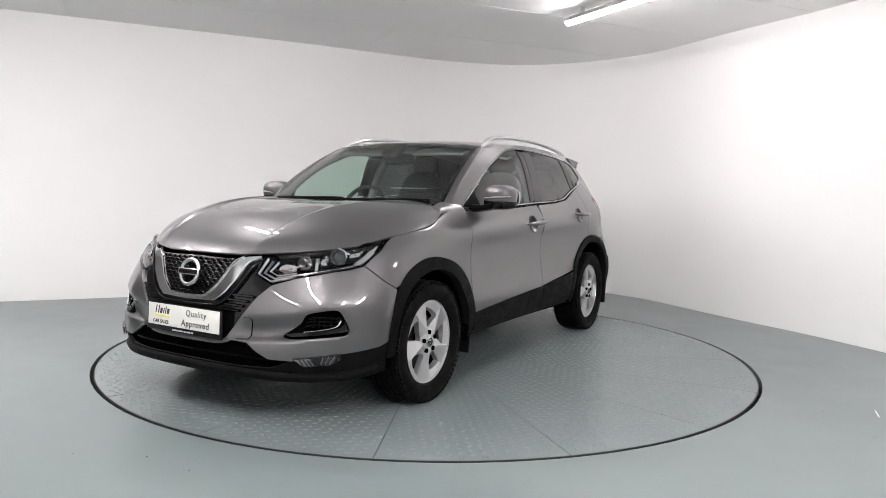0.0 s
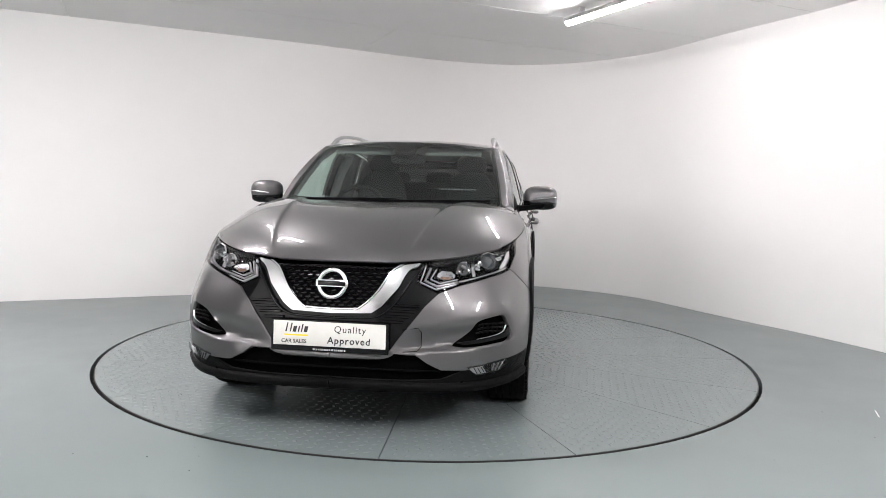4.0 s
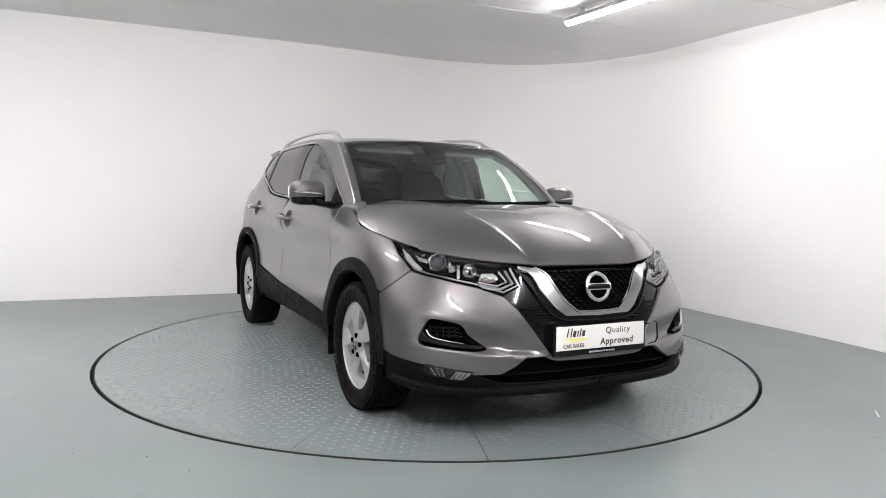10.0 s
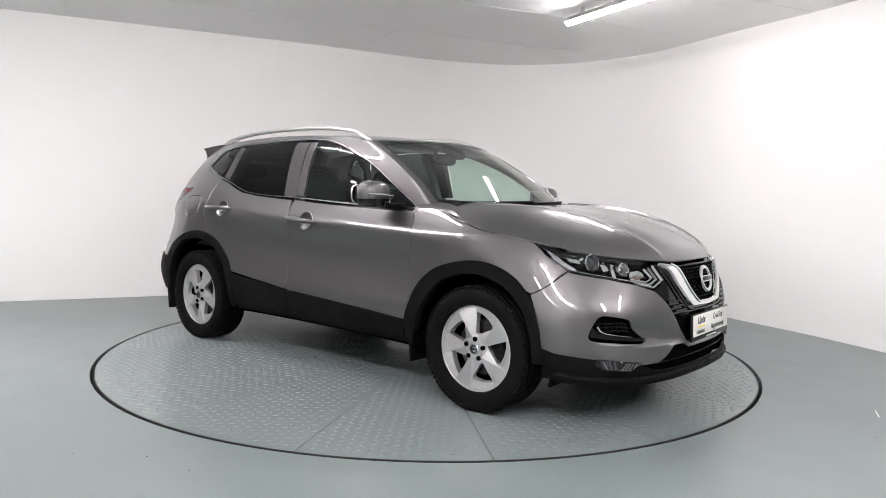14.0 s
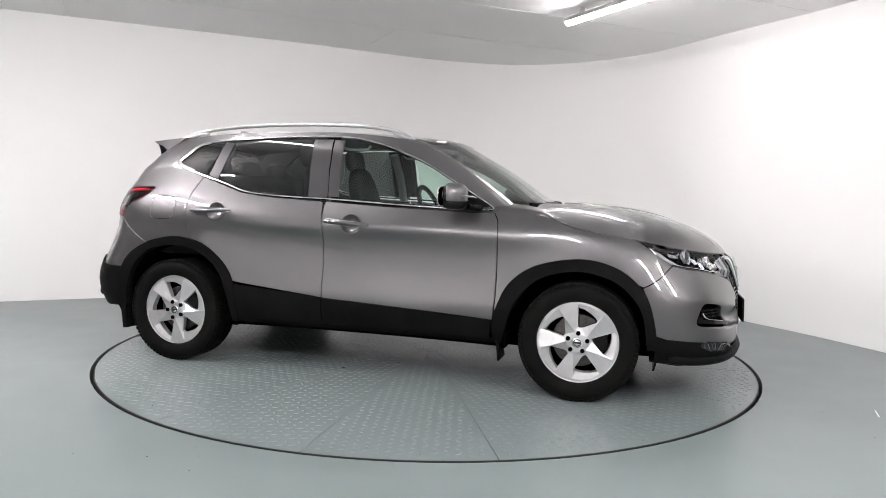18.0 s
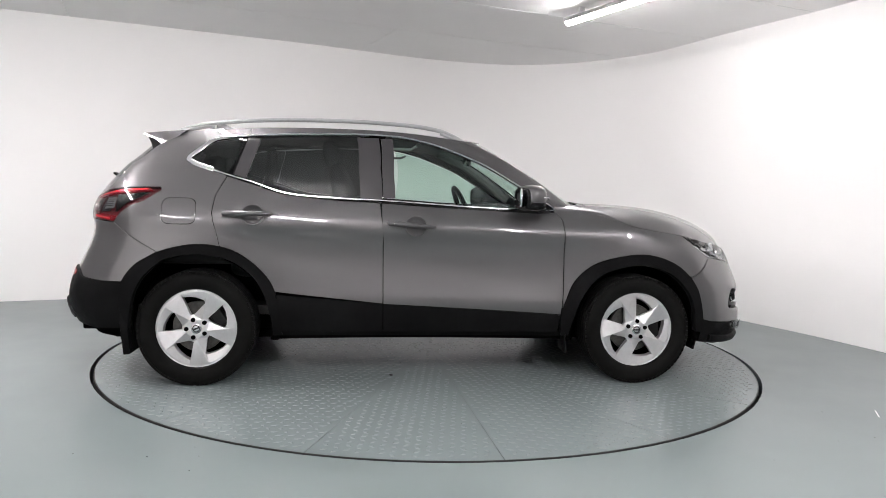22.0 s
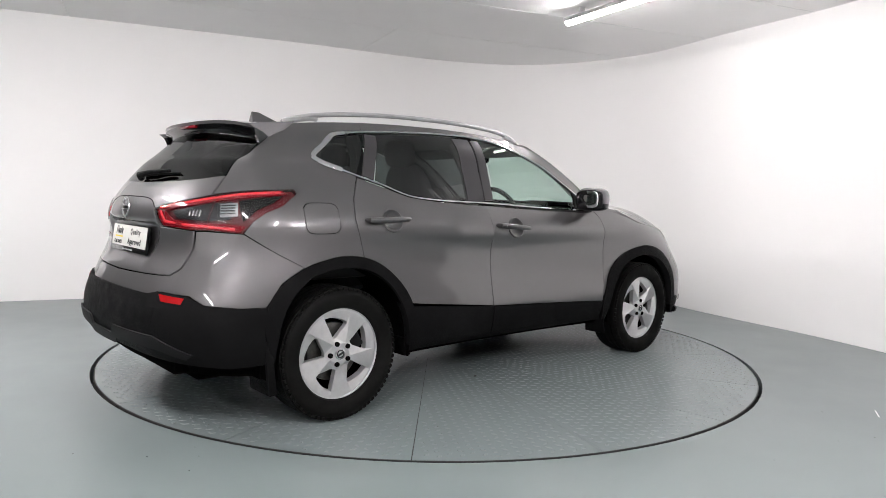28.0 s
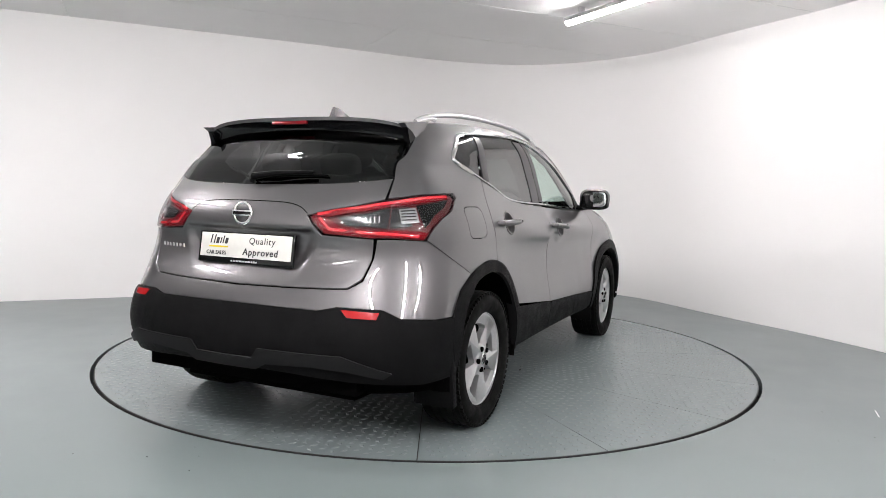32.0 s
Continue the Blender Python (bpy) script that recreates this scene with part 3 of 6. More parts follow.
def panel(name, sheet, outline, material, parent, side=1, off=0.0, depth=0.014, cell=0.04, holes=(), label="", lo=0, hi=99, rounded=False, both=False, dent=None):
    """A piece of a sheet inside an outline, standing off it, its edge turned in."""
    loops = [loop_uv(sheet, outline, lo, hi, rounded=rounded)] + [loop_uv(sheet, h, lo, hi, rounded=True) for h in holes]
    base = np.concatenate([metric(sheet, l) for l in loops])
    x0, y0 = base.min(0)
    x1, y1 = base.max(0)
    gx, gy = np.meshgrid(np.arange(x0 + cell * 0.4, x1, cell), np.arange(y0 + cell * 0.4, y1, cell))
    inner = np.stack([gx.ravel(), gy.ravel()], 1)
    if len(inner):
        near = np.min(((inner[:, None] - base[None]) ** 2).sum(2), axis=1)
        inner = inner[near > (cell * 0.35) ** 2]
    pts = np.concatenate([base, inner]) if len(inner) else base
    faces, k = [], 0
    for l in loops:
        faces.append(list(range(k, k + len(l))))
        k += len(l)
    res = delaunay_2d_cdt([Vector(p) for p in pts], [], faces, 2, 1e-6)
    V2 = np.array([tuple(v) for v in res[0]])
    tris = [tuple(f) for f in res[2]]
    uv = V2 / (sheet.su, sheet.sv)
    n = sheet.normal(uv[:, 0], uv[:, 1])
    p = sheet.at(uv[:, 0], uv[:, 1])
    p = p + n * off
    if dent:
        def dented(u, v):
            m = sheet.normal(u, v)
            q = sheet.at(u, v) + m * off
            return q - m * np.array([dent(*w) for w in q])[:, None]
        u, v, e = uv[:, 0], uv[:, 1], 0.004
        p = dented(u, v)
        flat = np.cross(dented(u + e, v) - dented(u - e, v), dented(u, v + e) - dented(u, v - e))
        flat /= np.linalg.norm(flat, axis=1)[:, None] + 1e-12
        n = flat * np.sign((flat * n).sum(1))[:, None]
    # boundary edges become an edge strip
    count = {}
    for f in tris:
        for a, b in zip(f, f[1:] + f[:1]):
            count[(a, b)] = count.get((a, b), 0) + 1
    rim = [(a, b) for (a, b) in count if (b, a) not in count]
    verts, polys = [*p], [f for f in tris]
    corner = [[n[i] for i in f] for f in tris]
    centre = (p[:, 1] < 2e-3)
    turn = {}
    for a, b in rim:
        if both and centre[a] and centre[b]:
            continue
        t = p[b] - p[a]
        s = np.cross(t, n[a])
        s /= np.linalg.norm(s) + 1e-12
        for i in (a, b):
            turn[i] = turn.get(i, 0) + s
    idx, bend = {}, {}
    for i, s in turn.items():
        s = s / (np.linalg.norm(s) + 1e-12)
        idx[i] = len(verts)
        verts += [p[i] + s * 0.0012 - n[i] * 0.002, p[i] - n[i] * depth]
        mid = s + n[i]
        bend[i] = (mid / np.linalg.norm(mid), s)
    for a, b in rim:
        if a in idx and b in idx and not (both and centre[a] and centre[b]):
            A, B = idx[a], idx[b]
            polys += [(b, a, A, B), (B, A, A + 1, B + 1)]
            corner += [[n[b], n[a], bend[a][0], bend[b][0]], [bend[b][0], bend[a][0], bend[a][1], bend[b][1]]]
    verts = np.array(verts)
    if both or side < 0:
        mv = verts * (1, -1, 1)
        mp = [tuple(reversed(f)) for f in polys]
        mc = [[c * (1, -1, 1) for c in reversed(f)] for f in corner]
        if both:
            # share the vertices of the middle line
            k, where, keep = len(verts), {}, []
            for i, q in enumerate(verts):
                if i < len(p) and centre[i]:
                    verts[i][1] = 0.0
                    where[i] = i
                else:
                    where[i] = k + len(keep)
                    keep.append(mv[i])
            verts = np.concatenate([verts, np.array(keep)])
            polys = polys + [tuple(where[i] for i in f) for f in mp]
            corner = corner + mc
        else:
            verts, polys, corner = mv, mp, mc
    me = bpy.data.meshes.new(name)
    me.from_pydata([tuple(v) for v in verts], [], polys)
    me.materials.append(material)
    me.polygons.foreach_set("use_smooth", [True] * len(me.polygons))
    me.normals_split_custom_set([tuple(c) for f in corner for c in f])
    ob = new(name, me)
    ob.parent = parent
    if label:
        tagged(ob, label)
    return ob


def band(name, sheet, path, width, height, material, parent, side=1, off=0.0, closed=False, label="", lo=0, hi=99, rounded=True, seg=6, bm=None, both=False):
    """A raised strip along a line on a sheet."""
    uv = sheet.find(path, lo, hi)
    if rounded:
        uv = smooth_line(uv, seg, closed)
    p, n = sheet.at(uv[:, 0], uv[:, 1]), sheet.normal(uv[:, 0], uv[:, 1])
    N = len(p)
    own = bm is None
    bm = bm or bmesh.new()
    for sgn in ((1, -1) if both else (side,)):
        rings = []
        for i in range(N):
            t = p[(i + 1) % N if closed else min(i + 1, N - 1)] - p[(i - 1) % N if closed else max(i - 1, 0)]
            b = np.cross(t, n[i])
            b /= np.linalg.norm(b) + 1e-12
            w = (width[0] + (width[1] - width[0]) * i / (N - 1)) if isinstance(width, tuple) else width
            ring = []
            for a, h in ((-0.5, -0.006), (-0.5, height * 0.55), (-0.3, height), (0.3, height), (0.5, height * 0.55), (0.5, -0.006)):
                q = p[i] + b * a * w + n[i] * (off + h)
                ring.append(bm.verts.new((q[0], q[1] * sgn, q[2])))
            rings.append(ring)
        for i in range(N if closed else N - 1):
            r0, r1 = rings[i], rings[(i + 1) % N]
            for k in range(6):
                bm.faces.new((r0[k], r0[(k + 1) % 6], r1[(k + 1) % 6], r1[k]))
        if not closed:
            bm.faces.new(rings[0])
            bm.faces.new(rings[-1])
    return part(name, bm, material, parent, label, sharp=50) if own else bm


def pillow(c, h, e=3.2, rot=None, nu=28, nv=14, taper=0.0):
    """A rounded block: half sizes h, squareness e."""
    bm = bmesh.new()
    rows = []
    pw = lambda a: math.copysign(abs(a) ** (2 / e), a)
    for j in range(1, nv):
        la = -math.pi / 2 + math.pi * j / nv
        row = []
        for i in range(nu):
            lo = 2 * math.pi * i / nu
            z = pw(math.sin(la))
            k = 1 - taper * (z * 0.5 + 0.5)
            q = Vector((pw(math.cos(la)) * pw(math.cos(lo)) * h[0] * k, pw(math.cos(la)) * pw(math.sin(lo)) * h[1] * k, z * h[2]))
            row.append(bm.verts.new(Vector(c) + ((rot @ q) if rot else q)))
        rows.append(row)
    for r0, r1 in zip(rows, rows[1:]):
        for i in range(nu):
            bm.faces.new((r0[i], r0[(i + 1) % nu], r1[(i + 1) % nu], r1[i]))
    bm.faces.new(rows[0][::-1])
    bm.faces.new(rows[-1])
    return bm


def words(text, size, m, material, parent, name="lettering", depth=0.0008, slant=0.0, bold=0.0, space=1.0):
    """Flat raised lettering; m sets its lower left corner, facing +z of m."""
    cu = bpy.data.curves.new("letters", "FONT")
    cu.body, cu.size, cu.extrude, cu.shear, cu.offset, cu.space_character = text, size, depth, slant, bold, space
    cu.resolution_u = 3
    tmp = bpy.data.objects.new("letters", cu)
    me = bpy.data.meshes.new_from_object(tmp)
    while cu.offset > 0 and max(abs(c) for v in me.vertices for c in v.co) > size * len(text):
        cu.offset = max(0.0, cu.offset - 0.0003)
        tmp.data.update_tag()
        me = bpy.data.meshes.new_from_object(tmp)
    bpy.data.objects.remove(tmp)
    me.transform(m)
    me.name = name
    me.materials.clear()
    me.materials.append(material)
    ob = new(name, me)
    ob.parent = parent
    return ob


FRONT_OUT = [(.846, .30), (.834, .421), (.865, .525), (.914, .63), (1.007, .718), (1.129, .771), (1.308, .802), (1.454, .786), (1.585, .725), (1.683, .62), (1.727, .496), (1.755, .33)]
FRONT_IN = [(.885, .30), (.915, .419), (.947, .507), (1.014, .612), (1.118, .694), (1.315, .738), (1.499, .698), (1.615, .607), (1.676, .494), (1.70, .33)]
REAR_OUT = [(-1.745, .50), (-1.729, .604), (-1.652, .708), (-1.528, .777), (-1.466, .80), (-1.327, .825), (-1.186, .811), (-1.06, .758), (-.932, .645), (-.867, .513), (-.838, .30)]
REAR_IN = [(-1.695, .33), (-1.672, .506), (-1.625, .62), (-1.547, .702), (-1.469, .748), (-1.313, .77), (-1.156, .746), (-1.029, .669), (-.949, .561), (-.90, .412), (-.885, .30)]
FRONT_OUT, FRONT_IN, REAR_OUT, REAR_IN = [[tuple(p) for p in smooth_line(l, 4)] for l in (FRONT_OUT, FRONT_IN, REAR_OUT, REAR_IN)]
TAIL_LAMP = [(-2.042, .335, 1.043), (-2.022, .41, 1.066), (-1.90, .64, 1.126), (-1.83, .70, 1.138), (-1.755, .745, 1.144), (-1.65, .78, 1.15), (-1.545, .79, 1.15), (-1.535, .80, 1.132), (-1.622, .82, 1.072), (-1.70, .81, 1.040), (-1.76, .80, 1.0), (-1.805, .786, .943), (-1.925, .67, .952), (-1.965, .60, .95), (-2.022, .40, .963)]
HEAD_LAMP = [(1.628, .804, .92), (1.739, .769, .888), (1.857, .68, .868), (1.97, .557, .850), (2.05, .444, .836), (2.09, .394, .824), (2.146, .38, .740), (2.127, .478, .700), (2.07, .57, .730), (1.958, .696, .760), (1.819, .785, .785), (1.719, .809, .851)]
DUCT = [(2.151, .557, .463), (2.112, .634, .52), (2.090, .662, .564), (2.045, .715, .580), (1.997, .768, .586), (1.975, .795, .556), (1.955, .813, .472), (2.052, .734, .457), (2.124, .626, .449), (2.144, .578, .452)]
FLAP = [(-1.424 + .098 * math.copysign(abs(math.cos(a)) ** .45, math.cos(a)), None, 1.0145 + .078 * math.copysign(abs(math.sin(a)) ** .45, math.sin(a))) for a in [2 * math.pi * k / 24 for k in range(24)]]
GLASS_LINE = [(.80, 1.066), (.691, 1.139), (.549, 1.223), (.339, 1.34), (.129, 1.421), (-.045, 1.469), (-.185, 1.49), (-.53, 1.495), (-1.066, 1.465), (-1.261, 1.434), (-1.397, 1.325), (-1.364, 1.29), (-1.173, 1.231), (-1.012, 1.186), (-.85, 1.134), (-.653, 1.112), (-.252, 1.098), (.158, 1.077), (.437, 1.066), (.685, 1.058)]


def side_dent(x, y, z):
    """The flanks: drawn in below the shoulder line, out again over a ledge above the sill."""
    ramp = lambda a: (lambda c: c * c * (3 - 2 * c))(min(1.0, max(0.0, a)))
    top = float(np.interp(x, (-1.2, -.6, .1, .8), (1.000, .985, .958, .930)))
    led = float(np.interp(x, (-1.1, -.85, -.55, -.2, .4, .85), (.70, .640, .572, .540, .515, .500)))
    if z >= top:
        return 0.0
    ends = ramp((x + 1.22) / .45) * ramp((1.12 - x) / .5)
    down = ramp((top - z) / .05) * .0022 + min(1, (top - z) / .22) * .006
    back = ramp((z - led) / .17)
    return ends * down * back


def build_body():
    # dark inner shell that backs every gap, its black standing for the shade inside
    shell = [(2.20, 0, .22), (2.0, .72, .22), (1.72, None, .24)] + sd(*FRONT_IN[::-1]) + sd((.88, .24), (-.88, .24)) + sd(*REAR_IN[::-1]) + [(-1.70, None, .26), (-2.0, .62, .26), (-2.085, 0, .26), (-2.01, 0, 1.06), (-1.80, .69, 1.06), (-1.323, None, 1.13), (-.35, None, 1.085), (.35, None, 1.055), (.93, None, 1.05), (1.295, .846, .965), (1.625, .808, .91), (1.90, .65, .855), (2.14, 0, .82)]
    panel("gap_shade_shell", LOWER, shell, M_BLACK, car, off=-0.046, depth=0.002, cell=0.09, both=True)
    panel("bonnet", BONNET, [tuple(BONNET.at([u], [v])[0]) for u, v in [(k, 0) for k in range(8)] + [(7, k) for k in range(1, 7)] + [(k, 6) for k in range(6, -1, -1)]], M_PAINT, car, both=True, depth=0.02)
    panel("roof", ROOF, [tuple(ROOF.at([u], [v])[0]) for u, v in [(0, 0), (2.5, 0), (5, 0)] + [(5, k) for k in range(1, 10)] + [(2.5, 9), (0, 9)]], M_PAINT, car, both=True, depth=0.01)
    for s in (-1, 1):
        wing = sd((.843, .432), (.851, .557), (.853, .731), (.853, .904), (.844, 1.005), (.815, 1.052)) + [(.93, None, 1.058), (1.06, .79, 1.05), (1.13, .81, 1.036), (1.19, .828, 1.004), (1.29, .846, .966), (1.46, .833, .940), (1.61, .809, .916), (1.70, .812, .856), (1.807, .788, .786), (1.668, .886, .672)] + sd(*[(x, z + .005) for x, z in FRONT_OUT[::-1] if x < 1.65 and z > .45])
        fw = panel("front_wing", LOWER, wing, M_PAINT, car, s, cell=0.025, dent=side_dent)
        panel("wing_top", WING_TOP, [tuple(WING_TOP.at([u], [v])[0]) for u, v in ((0, 0), (1, 0), (2, 0), (3, 0), (3, 1), (3, 2), (2, 2), (1, 2), (0, 2), (0, 1))], M_PAINT, fw, s, depth=0.01)
        door = sd((.808, 1.047), (.685, 1.040), (.437, 1.050), (.158, 1.060), (-.262, 1.082), (-.262, 1.017), (-.250, .85), (-.246, .490), (.80, .434), (.832, .432), (.843, .557), (.845, .731), (.845, .904), (.836, 1.003))
        fd = panel("front_door", LOWER, door, M_PAINT, car, s, cell=0.022, dent=side_dent, holes=[[(-.062 + .058 * math.cos(a), None, .953 + .054 * math.sin(a)) for a in [k * math.pi / 6 for k in range(12)]]])
        rdoor = sd((-.254, .492), (-.258, .85), (-.270, 1.017), (-.278, 1.082), (-.653, 1.100), (-.85, 1.122), (-1.012, 1.172), (-1.165, 1.217), (-1.220, 1.11), (-1.235, 1.013), (-1.210, .90), (-1.190, .818), *[(x + .003, z + .006) for x, z in REAR_OUT if x > -1.18 and z > .535])
        rd = panel("rear_door", REAR, rdoor, M_PAINT, car, s, cell=0.022, dent=side_dent, holes=[[(-1.009 + .058 * math.cos(a), None, 1.0025 + .054 * math.sin(a)) for a in [k * math.pi / 6 for k in range(12)]]])
        quarter = sd((-1.196, .818), (-1.216, .90), (-1.243, 1.013), (-1.228, 1.11), (-1.173, 1.222), (-1.364, 1.281), (-1.408, 1.312), (-1.402, 1.336), (-1.263, 1.443), (-1.066, 1.474)) + [(-1.05, None, 1.518), (-1.30, None, 1.502), (-1.48, .578, 1.477), (-1.56, .59, 1.41), (-1.68, .612, 1.312), (-1.805, .628, 1.214), (-1.885, .645, 1.134), (-1.83, .70, 1.143), (-1.755, .745, 1.149), (-1.65, .78, 1.155), (-1.54, .79, 1.155), (-1.529, .80, 1.132), (-1.618, .82, 1.067), (-1.70, .81, 1.034), (-1.755, .80, .995), (-1.795, .79, .943), (-1.535, None, .782)] + sd(*[(x, z + .005) for x, z in REAR_OUT if -1.52 < x < -1.20])
        q = panel("rear_wing", REAR, quarter, M_PAINT, car, s, holes=[FLAP] if s < 0 else [])
        if s < 0:
            c = np.array([(a, z) for a, _, z in FLAP]).mean(0)
            panel("fuel_flap", REAR, [(c[0] + (a - c[0]) * 0.935, None, c[1] + (z - c[1]) * 0.92) for a, _, z in FLAP], M_PAINT, q, s, rounded=True)
        # black lower trim
        panel("front_arch_trim", LOWER, sd(*FRONT_OUT) + sd(*FRONT_IN[::-1]), M_PLASTIC, car, s, off=0.012, depth=0.05, label="black grained plastic")
        panel("rear_arch_trim", REAR, sd(*REAR_OUT) + sd(*REAR_IN[::-1]), M_PLASTIC, car, s, off=0.012, depth=0.05, label="black grained plastic")
        panel("front_door_trim", LOWER, sd((-.246, .484), (.80, .428), (.830, .424), (.815, .322), (-.244, .322)), M_PLASTIC, fd, s, off=0.008, label="black grained plastic")
        panel("rear_door_trim", REAR, sd((-.254, .486), (-.868, .538), (-.845, .322), (-.252, .322)), M_PLASTIC, rd, s, off=0.008, label="black grained plastic")
        panel("sill", LOWER, sd((-.86, .316), (.86, .316), (.86, .286), (-.86, .286)), M_PLASTIC, car, s, off=-0.012, label="black plastic sill")
        # roof side, door frames and pillars
        frame_line = sd((.792, 1.082), (.689, 1.150), (.545, 1.232), (.336, 1.349), (.127, 1.430), (-.045, 1.478), (-.185, 1.499), (-.53, 1.504), (-1.06, 1.475)) + [(-1.045, None, 1.519), (-.75, None, 1.529), (-.4, None, 1.529), (-.12, None, 1.517), (.08, None, 1.497), (.235, .622, 1.478), (.300, .600, 1.472), (.478, .626, 1.387), (.638, .652, 1.29), (.788, .677, 1.19), (.915, .700, 1.092), (.868, .745, 1.072)]
        panel("roof_pillar", UPPER, frame_line, M_PAINT, car, s)
        panel("door_pillar", UPPER, sd((-.288, 1.477), (-.276, 1.29), (-.262, 1.106), (-.392, 1.112), (-.404, 1.29), (-.418, 1.476)), M_PILLAR, rd, s, off=0.001, label="dark gloss pillar trim")
        band("pillar_gap", UPPER, sd((-.325, 1.490), (-.315, 1.29), (-.300, 1.118)), 0.160, 0.002, M_BLACK, rd, s, off=-0.006)
        band("front_pillar", UPPER, sd((-.238, 1.474), (-.229, 1.29), (-.220, 1.114)), 0.070, 0.002, M_PILLAR, fd, s, off=0.0, label="dark gloss pillar trim")
        band("rear_window_bar", UPPER, sd((-1.027, 1.452), (-1.062, 1.33), (-1.098, 1.222)), 0.072, 0.002, M_PILLAR, rd, s, label="dark gloss pillar trim")
        panel("mirror_corner", UPPER, sd((.77, 1.082), (.69, 1.132), (.62, 1.176), (.60, 1.070)), M_PLASTIC, fd, s, off=0.002)
        panel("front_window", UPPER, sd((.61, 1.072), (.63, 1.172), (.545, 1.214), (.336, 1.331), (.127, 1.411), (-.045, 1.459), (-.185, 1.479), (-.205, 1.478), (-.187, 1.106), (.158, 1.088), (.437, 1.076)), M_GLASS, fd, s, off=-0.003, depth=0.004, label="clear greenish glass")
        panel("rear_window_pane", UPPER, sd((-.415, 1.482), (-.395, 1.115), (-.653, 1.122), (-.85, 1.144), (-.998, 1.192), (-1.052, 1.212), (-1.02, 1.33), (-.985, 1.456), (-.53, 1.485)), M_PRIVACY, rd, s, off=-0.003, depth=0.004, label="dark privacy glass")
        panel("quarter_window", UPPER, sd((-1.385, 1.322), (-1.252, 1.424), (-1.07, 1.455), (-1.170, 1.240), (-1.355, 1.297)), M_PRIVACY, q, s, off=-0.003, depth=0.004, label="dark privacy glass")
        band("window_chrome", UPPER, sd(*GLASS_LINE), 0.012, 0.007, M_SURROUND, car, s, closed=True, label="bright chrome window surround", seg=4)
        band("surround_corner", UPPER, sd((-1.18, 1.452), (-1.261, 1.434), (-1.340, 1.372), (-1.395, 1.322), (-1.355, 1.290), (-1.25, 1.256)), 0.026, 0.006, M_SURROUND, q, s, label="broad corner of the window surround", seg=5)
        # handles in hollow cups
        for x0, z0, up, own in ((-.209, .962, -.018, fd), (-1.156, 1.000, 0.005, rd)):
            sheet = LOWER if own is fd else REAR
            uvp = sheet.find(sd((x0 + .135, z0 + up * .5)))
            cpt, nn = sheet.at(*uvp.T)[0], sheet.normal(*uvp.T)[0]
            tilt = math.atan2(nn[2], nn[1])
            m = Matrix.Translation((cpt[0] + .012, cpt[1], cpt[2])) @ Matrix.Rotation(tilt, 4, "X") @ Matrix.Diagonal((1, 1, 0.95, 1))
            b2 = spin_profile([(0.0, -0.024), (0.025, -0.023), (0.043, -0.017), (0.053, -0.007), (0.058, 0.0005), (0.061, 0.0025), (0.066, 0.0015), (0.069, -0.004)], 32, "y", m)
            if s < 0:
                bmesh.ops.scale(b2, vec=(1, -1, 1), verts=b2.verts)
            part("handle_cup", b2, M_PAINT, own)
            b2 = bmesh.new()
            line = [(x0 - .014, -.004), (x0 - .008, .024), (x0 + .05, .036), (x0 + .11, .041), (x0 + .17, .040), (x0 + .225, .032), (x0 + .262, .006)]
            add_tube(b2, [(a, s * (cpt[1] + o), z0 + up * (a - x0) / .25 + 0.006) for a, o in line], [.015, .020, .021, .020, .019, .017, .007], 12, flat=0.8)
            part("door_handle", b2, M_PAINT, own)
            if own is fd and s < 0:
                part("lock_barrel", spin_profile([(0, .004), (.005, .004), (.006, 0)], 12, "y", Matrix.Translation((x0 + .02, s * (cpt[1] + .045), z0 + .004)) @ Matrix.Diagonal((1, -1, 1, 1))), M_CHROME, own)
    # front
    build_front()
    build_rear()


def bumper_dent(x, y, z):
    """Depth of the hollow that runs from the plate out to the side duct."""
    y = abs(y)
    top = float(np.interp(y, (.28, .45, .588, .681, .80), (.545, .560, .578, .592, .612)))
    low = float(np.interp(y, (.28, .45, .60, .74, .84), (.424, .436, .447, .456, .474)))
    if not low - .010 < z < top:
        return 0.0
    ramp = lambda a: (lambda c: c * c * (3 - 2 * c))(min(1.0, max(0.0, a)))
    return .034 * ramp((y - .26) / .22) * ramp((.85 - y) / .16) * ramp((top - z) / .085) * ramp((z - low + .010) / .030)


